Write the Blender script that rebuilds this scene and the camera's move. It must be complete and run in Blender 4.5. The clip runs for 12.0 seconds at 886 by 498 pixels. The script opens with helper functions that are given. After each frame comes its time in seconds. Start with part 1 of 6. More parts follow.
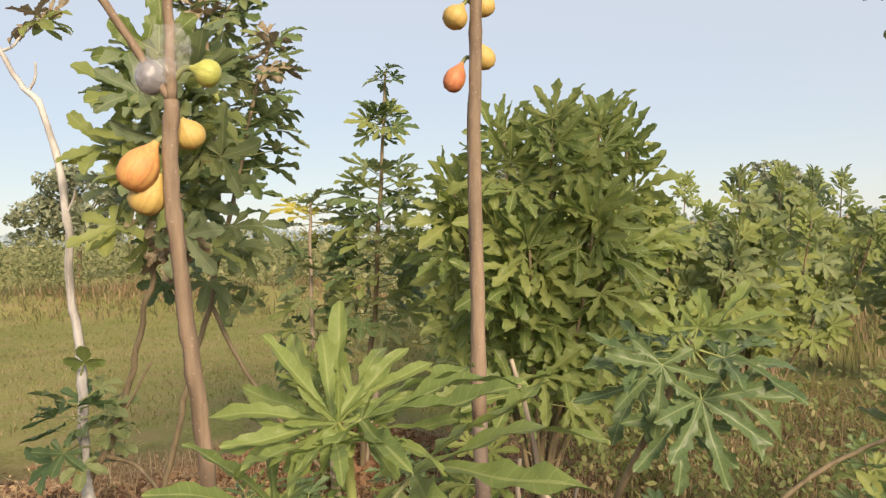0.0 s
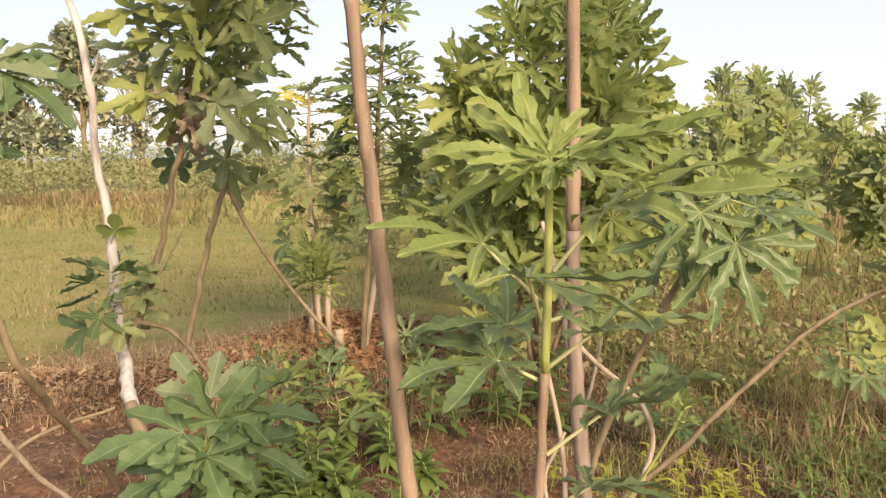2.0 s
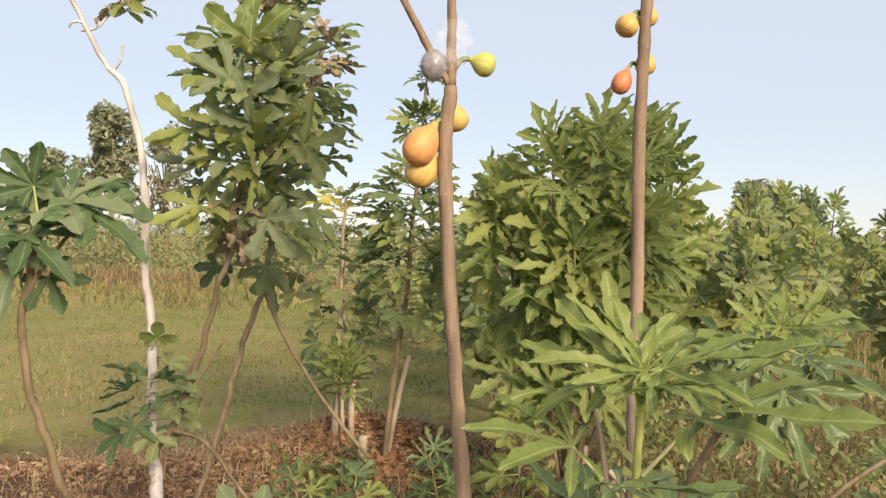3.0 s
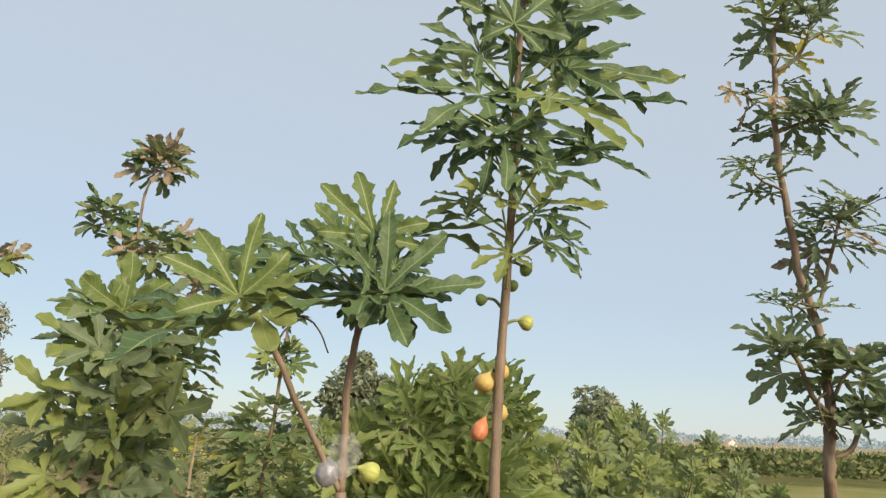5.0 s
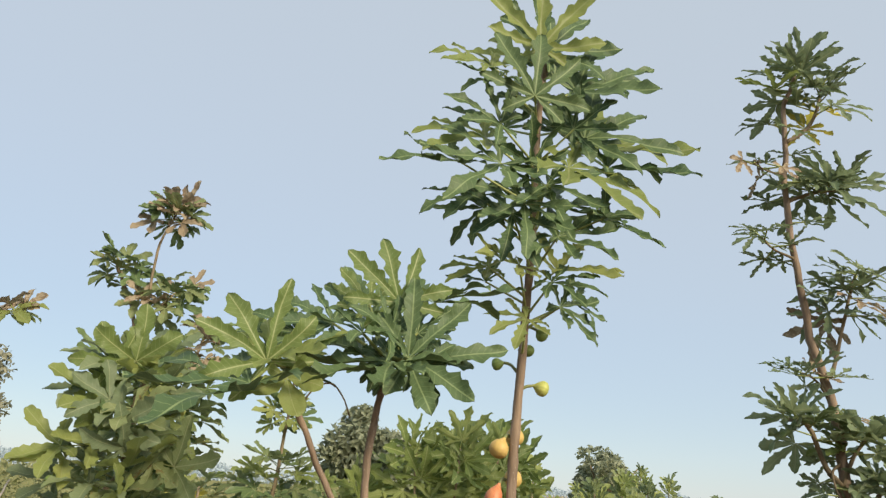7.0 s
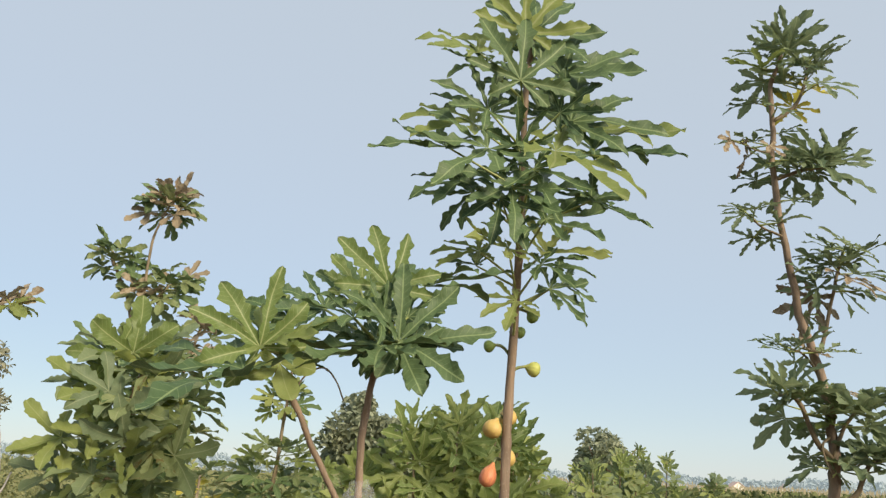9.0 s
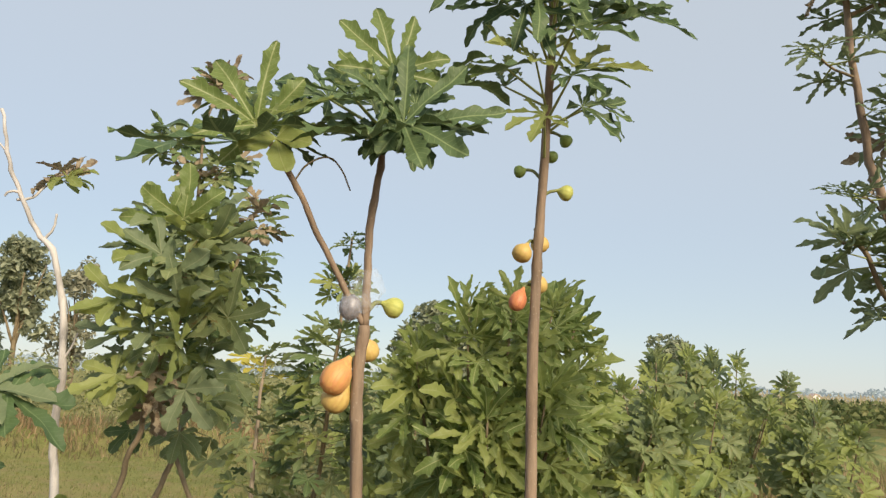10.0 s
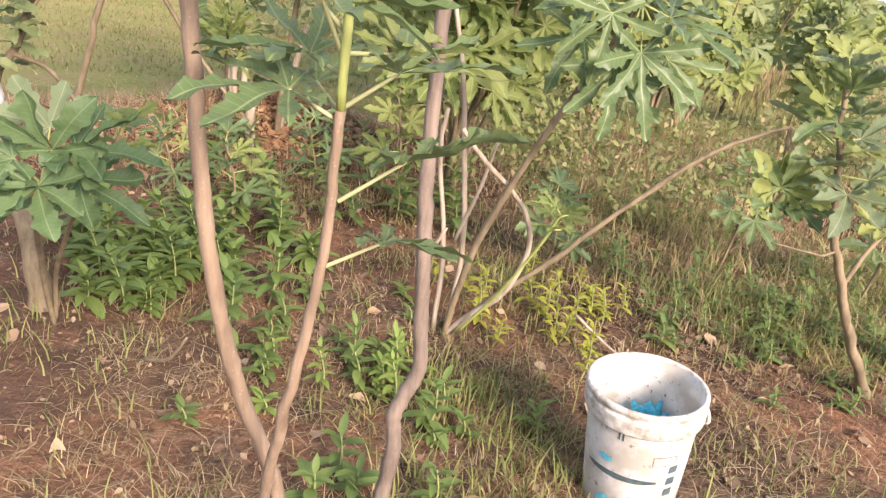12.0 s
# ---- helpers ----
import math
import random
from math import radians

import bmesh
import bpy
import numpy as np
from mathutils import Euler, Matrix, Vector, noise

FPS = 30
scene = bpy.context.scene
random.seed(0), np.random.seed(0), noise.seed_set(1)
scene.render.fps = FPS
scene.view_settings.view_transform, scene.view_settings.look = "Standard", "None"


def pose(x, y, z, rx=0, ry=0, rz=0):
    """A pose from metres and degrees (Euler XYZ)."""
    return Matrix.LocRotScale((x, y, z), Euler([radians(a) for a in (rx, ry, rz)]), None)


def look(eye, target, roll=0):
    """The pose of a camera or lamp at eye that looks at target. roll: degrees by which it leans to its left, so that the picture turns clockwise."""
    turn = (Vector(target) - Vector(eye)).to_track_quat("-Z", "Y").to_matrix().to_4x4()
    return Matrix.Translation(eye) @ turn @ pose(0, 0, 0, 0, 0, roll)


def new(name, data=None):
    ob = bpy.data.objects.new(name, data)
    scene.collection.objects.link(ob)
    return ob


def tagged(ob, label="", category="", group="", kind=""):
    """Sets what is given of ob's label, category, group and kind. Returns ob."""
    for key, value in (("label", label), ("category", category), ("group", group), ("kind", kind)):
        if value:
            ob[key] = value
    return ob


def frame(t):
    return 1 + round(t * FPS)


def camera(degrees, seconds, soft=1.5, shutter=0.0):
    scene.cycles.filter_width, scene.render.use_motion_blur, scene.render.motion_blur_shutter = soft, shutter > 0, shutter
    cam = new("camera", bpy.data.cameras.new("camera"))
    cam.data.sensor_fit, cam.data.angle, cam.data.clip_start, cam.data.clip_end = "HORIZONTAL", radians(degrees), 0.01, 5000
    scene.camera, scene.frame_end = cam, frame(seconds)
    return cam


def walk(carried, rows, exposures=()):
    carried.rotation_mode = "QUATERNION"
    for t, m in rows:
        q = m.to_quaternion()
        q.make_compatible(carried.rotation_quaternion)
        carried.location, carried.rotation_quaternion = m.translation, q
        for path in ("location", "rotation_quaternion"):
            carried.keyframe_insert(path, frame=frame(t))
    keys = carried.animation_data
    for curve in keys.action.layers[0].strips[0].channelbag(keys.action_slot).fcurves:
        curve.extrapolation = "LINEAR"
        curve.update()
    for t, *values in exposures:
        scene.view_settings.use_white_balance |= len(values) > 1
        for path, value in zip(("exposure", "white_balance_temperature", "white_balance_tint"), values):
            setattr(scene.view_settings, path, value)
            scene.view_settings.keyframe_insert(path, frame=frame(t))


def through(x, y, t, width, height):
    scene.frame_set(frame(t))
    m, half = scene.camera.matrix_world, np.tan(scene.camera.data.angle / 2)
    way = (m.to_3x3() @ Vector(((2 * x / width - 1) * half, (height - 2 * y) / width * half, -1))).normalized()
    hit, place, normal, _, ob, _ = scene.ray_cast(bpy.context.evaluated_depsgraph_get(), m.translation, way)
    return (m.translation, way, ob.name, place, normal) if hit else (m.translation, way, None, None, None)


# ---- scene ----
cam = camera(61.0, 12.0, soft=1.35)
PATH = [
    (0, (0.08, -0.004, 1.524), (0.006, 1.994, 1.486), -1.5),
    (0.5, (0.029, -0.069, 1.416), (-0.036, 1.915, 1.175), 1.3),
    (1, (0.001, -0.123, 1.368), (-0.133, 1.856, 1.114), 2.7),
    (1.5, (-0.048, -0.125, 1.331), (-0.153, 1.853, 1.057), -0.2),
    (2, (-0.177, -0.108, 1.359), (-0.143, 1.876, 1.102), -1.1),
    (2.5, (-0.228, -0.111, 1.388), (-0.063, 1.877, 1.235), -1.5),
    (3, (-0.269, -0.126, 1.49), (-0.275, 1.874, 1.461), 1.3),
    (3.5, (-0.325, -0.183, 1.624), (-0.227, 1.799, 1.872), 4.3),
    (3.7, (-0.337, -0.200, 1.655), (-0.190, 1.775, 1.968), 4.6),
    (5.3, (-0.353, -0.368, 1.788), (0.049, 1.519, 2.313), 1.9),
    (5.5, (-0.351, -0.373, 1.785), (0.073, 1.499, 2.349), 1.8),
    (6, (-0.34, -0.358, 1.774), (0.063, 1.505, 2.378), 2.8),
    (6.5, (-0.367, -0.364, 1.791), (0.046, 1.497, 2.396), 4.2),
    (7, (-0.39, -0.37, 1.797), (-0.056, 1.503, 2.411), 3.9),
    (8.8, (-0.385, -0.393, 1.795), (-0.040, 1.489, 2.385), 2.6),
    (9, (-0.381, -0.393, 1.789), (-0.032, 1.489, 2.368), 2.5),
    (9.5, (-0.346, -0.391, 1.704), (-0.121, 1.526, 2.227), 2.6),
    (10, (-0.259, -0.3, 1.606), (-0.077, 1.66, 1.961), 2.6),
    (10.5, (-0.134, -0.248, 1.514), (0.001, 1.748, 1.505), 1.1),
    (11, (-0.057, -0.211, 1.417), (0.029, 1.757, 1.073), 0.8),
    (11.5, (-0.016, -0.194, 1.336), (0.109, 1.71, 0.737), 1.4),
    (12, (-0.001, -0.057, 1.268), (0.203, 1.795, 0.541), 8.3),
]
EXPOSURES = [(0.0, 0.58, 7350, 16), (0.5, 0.66, 7700, 19), (1.5, 0.92, 7700, 22), (2.5, 1.00, 7500, 23), (3.0, 0.70, 7250, 18), (3.5, 0.42, 7300, 14), (5.5, 0.42, 6700, 10), (9.0, 0.42, 6700, 10), (10.5, 0.46, 7200, 15), (11.2, 1.14, 7450, 24), (12.0, 1.40, 6500, 25)]
walk(cam, [(t, look(eye, target, roll)) for t, eye, target, roll in PATH], EXPOSURES)

# ---- world, sun, exposure ----
world = bpy.data.worlds.new("sky")
scene.world = world
world.use_nodes = True
wn = world.node_tree.nodes
sky = wn.new("ShaderNodeTexSky")
sky.sky_type = "NISHITA"
sky.sun_disc = False
SUN_EL, SUN_AZ = 27.0, 155.0  # degrees above the horizon; compass bearing, 0 = +y, clockwise
sky.sun_elevation = radians(SUN_EL)
sky.sun_rotation = radians(SUN_AZ)
sky.air_density, sky.dust_density, sky.ozone_density = 1.1, 0.2, 5.0
# an even veil of bright haze over the whole sky
veil = wn.new("ShaderNodeMix")
veil.data_type = "RGBA"
veil.inputs[0].default_value = 0.85
veil.inputs[7].default_value = (3.06, 3.42, 3.74, 1)
deep = wn.new("ShaderNodeHueSaturation")
deep.inputs["Saturation"].default_value = 1.5
world.node_tree.links.new(sky.outputs["Color"], deep.inputs["Color"])
world.node_tree.links.new(deep.outputs["Color"], veil.inputs[6])
world.node_tree.links.new(veil.outputs[2], wn["Background"].inputs["Color"])
wn["Background"].inputs["Strength"].default_value = 0.15
sun_data = bpy.data.lights.new("sun", "SUN")
sun_data.energy, sun_data.angle, sun_data.color = 4.1, radians(20.0), (1.0, 0.87, 0.68)
sun = new("sun", sun_data)
sd = Vector((math.sin(radians(SUN_AZ)) * math.cos(radians(SUN_EL)), math.cos(radians(SUN_AZ)) * math.cos(radians(SUN_EL)), math.sin(radians(SUN_EL))))
sun.rotation_euler = sd.to_track_quat("Z", "Y").to_euler()


# ---- materials ----
def mat_base(name, rough=0.8):
    m = bpy.data.materials.new(name)
    m.use_nodes = True
    nt = m.node_tree
    b = nt.nodes["Principled BSDF"]
    b.inputs["Roughness"].default_value = rough
    return m, nt, b


def node(nt, kind, **kw):
    n = nt.nodes.new(kind)
    for k, v in kw.items():
        if k in n.inputs:
            n.inputs[k].default_value = v
    return n


def math_node(nt, op, a, b=None, clamp=False):
    n = nt.nodes.new("ShaderNodeMath")
    n.operation, n.use_clamp = op, clamp
    for i, v in enumerate((a, b)):
        if v is None:
            continue
        if isinstance(v, (int, float)):
            n.inputs[i].default_value = v
        else:
            nt.links.new(v, n.inputs[i])
    return n.outputs[0]


def mix(nt, fac, a, b):
    n = nt.nodes.new("ShaderNodeMix")
    n.data_type = "RGBA"
    for sock, v in ((n.inputs[0], fac), (n.inputs[6], a), (n.inputs[7], b)):
        if isinstance(v, (int, float)):
            sock.default_value = v
        elif isinstance(v, tuple):
            sock.default_value = (*v, 1)
        else:
            nt.links.new(v, sock)
    return n.outputs[2]


def ramp(nt, fac, stops):
    n = nt.nodes.new("ShaderNodeValToRGB")
    els = n.color_ramp.elements
    while len(els) < len(stops):
        els.new(0.5)
    for e, (p, c) in zip(els, stops):
        e.position, e.color = p, (*c, 1)
    nt.links.new(fac, n.inputs[0])
    return n.outputs[0]


def noise_tex(nt, scale, detail=4.0, rough=0.6, coord="Object"):
    tc = nt.nodes.new("ShaderNodeTexCoord")
    n = node(nt, "ShaderNodeTexNoise", Scale=scale, Detail=detail, Roughness=rough)
    nt.links.new(tc.outputs[coord], n.inputs["Vector"])
    return n.outputs["Fac"]


def bump(nt, b, height, strength, distance):
    n = node(nt, "ShaderNodeBump", Strength=strength, Distance=distance)
    nt.links.new(height, n.inputs["Height"])
    nt.links.new(n.outputs[0], b.inputs["Normal"])


def leaf_material(name, dark, light, vein, through=0.28, rough=0.42, spots=0.0, spot_colour=(0.3, 0.2, 0.06)):
    """A leaf: object-random tone, fine mottling, light veins along and across each lobe, some light through the blade."""
    m, nt, b = mat_base(name, rough)
    info = nt.nodes.new("ShaderNodeObjectInfo")
    tone = mix(nt, info.outputs["Random"], dark, light)
    mott = noise_tex(nt, 7.0, 5.0)
    tone2 = mix(nt, math_node(nt, "MULTIPLY", mott, 0.55), tone, light)
    uv = nt.nodes.new("ShaderNodeUVMap")
    sep = nt.nodes.new("ShaderNodeSeparateXYZ")
    nt.links.new(uv.outputs[0], sep.inputs[0])
    lat = math_node(nt, "ABSOLUTE", math_node(nt, "SUBTRACT", sep.outputs[1], 0.5))
    mid = math_node(nt, "LESS_THAN", lat, 0.0075)
    along = math_node(nt, "MULTIPLY", math_node(nt, "SUBTRACT", sep.outputs[0], math_node(nt, "MULTIPLY", lat, 0.75)), 15.0)
    side = math_node(nt, "LESS_THAN", math_node(nt, "FRACT", along), 0.085)
    veins = math_node(nt, "MAXIMUM", math_node(nt, "MULTIPLY", mid, 0.75), math_node(nt, "MULTIPLY", side, 0.42))
    col = mix(nt, veins, tone2, vein)
    if spots:
        s = noise_tex(nt, 4.5, 6.0, 0.7)
        sp = math_node(nt, "GREATER_THAN", math_node(nt, "ADD", s, math_node(nt, "MULTIPLY", info.outputs["Random"], 0.16)), 1.0 - spots)
        col = mix(nt, sp, col, spot_colour)
    nt.links.new(col, b.inputs["Base Color"])
    b.inputs["Specular IOR Level"].default_value = 0.32
    hb = math_node(nt, "SUBTRACT", mott, veins)
    bump(nt, b, hb, 0.35, 0.01)
    tr = nt.nodes.new("ShaderNodeBsdfTranslucent")
    nt.links.new(mix(nt, 0.35, col, light), tr.inputs["Color"])
    ms = nt.nodes.new("ShaderNodeMixShader")
    ms.inputs[0].default_value = through
    nt.links.new(b.outputs[0], ms.inputs[1])
    nt.links.new(tr.outputs[0], ms.inputs[2])
    nt.links.new(ms.outputs[0], nt.nodes["Material Output"].inputs["Surface"])
    return m


def bark_material(name, dark, light, ring, scale=30.0, rough=0.75):
    """Bark: long streaks, pale lenticels, faint leaf-scar rings."""
    m, nt, b = mat_base(name, rough)
    tc = nt.nodes.new("ShaderNodeTexCoord")
    mp = nt.nodes.new("ShaderNodeMapping")
    mp.inputs["Scale"].default_value = (1, 1, 0.18)
    nt.links.new(tc.outputs["Object"], mp.inputs[0])
    n1 = node(nt, "ShaderNodeTexNoise", Scale=scale, Detail=6.0, Roughness=0.65)
    nt.links.new(mp.outputs[0], n1.inputs["Vector"])
    n2 = node(nt, "ShaderNodeTexNoise", Scale=6.0, Detail=4.0)
    nt.links.new(tc.outputs["Object"], n2.inputs["Vector"])
    v = node(nt, "ShaderNodeTexVoronoi", Scale=110.0)
    nt.links.new(tc.outputs["Object"], v.inputs["Vector"])
    dots = math_node(nt, "LESS_THAN", v.outputs["Distance"], 0.16)
    c = ramp(nt, math_node(nt, "ADD", math_node(nt, "MULTIPLY", n1.outputs["Fac"], 0.6), math_node(nt, "MULTIPLY", n2.outputs["Fac"], 0.4)), [(0.40, dark), (0.58, light)])
    c = mix(nt, math_node(nt, "MULTIPLY", dots, 0.28), c, ring)
    nt.links.new(c, b.inputs["Base Color"])
    bump(nt, b, math_node(nt, "ADD", n1.outputs["Fac"], math_node(nt, "MULTIPLY", n2.outputs["Fac"], 1.5)), 0.9, 0.006)
    return m


def plain_material(name, a, c, scale=20.0, rough=0.7, bumpy=0.3, depth=0.003, detail=5.0):
    m, nt, b = mat_base(name, rough)
    f = noise_tex(nt, scale, detail)
    nt.links.new(ramp(nt, f, [(0.36, a), (0.64, c)]), b.inputs["Base Color"])
    if bumpy:
        bump(nt, b, f, bumpy, depth)
    return m


def island_material(name, stops, rough=0.8, through=0.2, scale=3.0):
    """For joined blades and litter: each piece takes its own tone."""
    m, nt, b = mat_base(name, rough)
    g = nt.nodes.new("ShaderNodeNewGeometry")
    f = math_node(nt, "ADD", math_node(nt, "MULTIPLY", g.outputs["Random Per Island"], 0.75), math_node(nt, "MULTIPLY", noise_tex(nt, scale, 3.0), 0.28))
    col = ramp(nt, f, stops)
    nt.links.new(col, b.inputs["Base Color"])
    b.inputs["Specular IOR Level"].default_value = 0.25
    if through:
        tr = nt.nodes.new("ShaderNodeBsdfTranslucent")
        nt.links.new(col, tr.inputs["Color"])
        ms = nt.nodes.new("ShaderNodeMixShader")
        ms.inputs[0].default_value = through
        nt.links.new(b.outputs[0], ms.inputs[1])
        nt.links.new(tr.outputs[0], ms.inputs[2])
        nt.links.new(ms.outputs[0], nt.nodes["Material Output"].inputs["Surface"])
    return m


LEAF = leaf_material("leaf_green", (0.062, 0.114, 0.050), (0.155, 0.218, 0.088), (0.26, 0.325, 0.150), 0.32, 0.38)
# dark green leaf; shade on the crowns' undersides is put into its colour too
LEAF_DARK_SHADED = leaf_material("leaf_dark_shaded", (0.040, 0.084, 0.036), (0.098, 0.150, 0.060), (0.24, 0.31, 0.14), 0.22, 0.52)
LEAF_VEINY = leaf_material("leaf_veiny", (0.125, 0.19, 0.058), (0.21, 0.275, 0.085), (0.46, 0.50, 0.24), 0.45, 0.42)
LEAF_YOUNG = leaf_material("leaf_young", (0.130, 0.19, 0.054), (0.22, 0.28, 0.083), (0.32, 0.37, 0.14), 0.36)
LEAF_BROAD = leaf_material("leaf_broad", (0.125, 0.180, 0.078), (0.250, 0.295, 0.125), (0.36, 0.39, 0.21), 0.40, 0.5, 0.24, (0.24, 0.18, 0.07))
LEAF_PALE = leaf_material("leaf_pale", (0.200, 0.265, 0.078), (0.345, 0.390, 0.128), (0.40, 0.44, 0.20), 0.50, 0.45)
LEAF_DULL = leaf_material("leaf_dull", (0.135, 0.190, 0.105), (0.235, 0.290, 0.150), (0.34, 0.38, 0.22), 0.42, 0.5)
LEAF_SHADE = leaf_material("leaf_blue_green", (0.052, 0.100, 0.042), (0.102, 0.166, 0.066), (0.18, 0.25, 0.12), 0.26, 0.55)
LEAF_DIM = leaf_material("leaf_dim", (0.088, 0.134, 0.076), (0.172, 0.224, 0.114), (0.26, 0.31, 0.17), 0.34, 0.5)
LEAF_YELLOW = leaf_material("leaf_yellow", (0.46, 0.40, 0.07), (0.58, 0.52, 0.10), (0.60, 0.54, 0.18), 0.35, 0.55)
LEAF_DRY = leaf_material("leaf_dry", (0.235, 0.185, 0.120), (0.37, 0.305, 0.21), (0.40, 0.33, 0.23), 0.25, 0.8, 0.33, (0.22, 0.16, 0.10))
PETIOLE = plain_material("petiole", (0.24, 0.29, 0.09), (0.38, 0.42, 0.15), 40, 0.5, 0.1, 0.001)
PETIOLE_PALE = plain_material("petiole_pale", (0.30, 0.32, 0.15), (0.46, 0.46, 0.25), 40, 0.5, 0.1, 0.001)
PETIOLE_DULL = plain_material("petiole_dull", (0.16, 0.19, 0.07), (0.26, 0.28, 0.11), 40, 0.55, 0.1, 0.001)
BARK = bark_material("bark_brown", (0.145, 0.102, 0.068), (0.285, 0.207, 0.140), (0.42, 0.37, 0.30))
BARK_GREY = bark_material("bark_grey", (0.118, 0.090, 0.070), (0.24, 0.188, 0.148), (0.32, 0.28, 0.235))
BARK_DULL = bark_material("bark_dull", (0.120, 0.092, 0.052), (0.24, 0.185, 0.110), (0.34, 0.29, 0.21))
BARK_WHITE = bark_material("bark_white", (0.25, 0.235, 0.215), (0.52, 0.50, 0.475), (0.20, 0.17, 0.14), 22.0, 0.9)
BARK_PALE = bark_material("bark_pale", (0.24, 0.19, 0.135), (0.43, 0.355, 0.27), (0.56, 0.50, 0.42))
BARK_GREEN = bark_material("bark_green", (0.22, 0.27, 0.07), (0.36, 0.40, 0.13), (0.42, 0.42, 0.22), 24.0, 0.55)


# ---- geometry helpers ----
def mesh_object(name, verts, faces, mats, uvs=None, mat_index=None, smooth=True):
    me = bpy.data.meshes.new(name)
    me.from_pydata(verts, [], faces)
    for m in mats:
        me.materials.append(m)
    if uvs is not None:
        lay = me.uv_layers.new(name="UVMap")
        idx = np.empty(len(me.loops), dtype=np.int32)
        me.loops.foreach_get("vertex_index", idx)
        lay.data.foreach_set("uv", np.asarray(uvs, dtype=np.float32)[idx].ravel())
    if mat_index is not None:
        me.polygons.foreach_set("material_index", mat_index)
    if smooth:
        me.polygons.foreach_set("use_smooth", [True] * len(me.polygons))
    me.update()
    return me


def thing(name, base, label, category, group=""):
    e = new(name)
    e.empty_display_size = 0.1
    e.location = base
    return tagged(e, label, category, group)


def part(name, me, parent, label="", material=None):
    """Links a mesh as one part under a thing; its coordinates are the parent's own."""
    if isinstance(me, bmesh.types.BMesh):
        bm, me = me, bpy.data.meshes.new(name)
        bm.to_mesh(me)
        bm.free()
        if material:
            me.materials.append(material)
        me.polygons.foreach_set("use_smooth", [True] * len(me.polygons))
    ob = new(name, me)
    ob.parent = parent
    return tagged(ob, label)


def spline(points, per=6):
    """A smooth line through the points (Catmull-Rom)."""
    p = [Vector(q) for q in points]
    p = [p[0] * 2 - p[1], *p, p[-1] * 2 - p[-2]]
    out = []
    for i in range(1, len(p) - 2):
        a, b, c, d = p[i - 1:i + 3]
        for k in range(per):
            t = k / per
            out.append(0.5 * (2 * b + (c - a) * t + (2 * a - 5 * b + 4 * c - d) * t * t + (3 * b - a - 3 * c + d) * t ** 3))
    out.append(p[-2])
    return out


def tube_data(line, r0, r1, sides=9, knobs=0.10, seed=0, flare=0.0, cap=True):
    rng = random.Random(seed)
    verts, faces = [], []
    n = len(line)
    u = None
    for i, c in enumerate(line):
        d = (line[min(i + 1, n - 1)] - line[max(i - 1, 0)]).normalized()
        if u is None:
            u = d.orthogonal().normalized()
        u = (u - d * u.dot(d)).normalized()
        w = d.cross(u)
        f = i / max(n - 1, 1)
        r = r0 + (r1 - r0) * f
        r *= 1 + knobs * rng.uniform(-0.5, 1.0) * (1 if i % 3 == 0 else 0.25) + flare * max(0, 1 - f * 9) ** 2
        for k in range(sides):
            a = 2 * math.pi * k / sides
            verts.append(c + (u * math.cos(a) + w * math.sin(a)) * r * (1 + rng.uniform(-0.04, 0.04)))
    for i in range(n - 1):
        for k in range(sides):
            k2 = (k + 1) % sides
            faces.append((i * sides + k, i * sides + k2, (i + 1) * sides + k2, (i + 1) * sides + k))
    if cap:
        faces.append(tuple(range(sides))[::-1])
        faces.append(tuple((n - 1) * sides + k for k in range(sides)))
    return verts, faces


def stem(name, parent, points, r0, r1, mat, label="", seed=0, per=6, sides=9, knobs=0.10, flare=0.0, wobble=0.45):
    o = parent.location
    line = [q - o + r0 * wobble * noise.noise_vector(Vector((seed * 3.1, i * 0.45, 0))) * (1 if 0 < i < per * (len(points) - 1) else 0) for i, q in enumerate(spline(points, per))]
    v, f = tube_data(line, r0, r1, sides, knobs, seed, flare)
    return part(name, mesh_object(name, v, f, [mat]), parent, label)


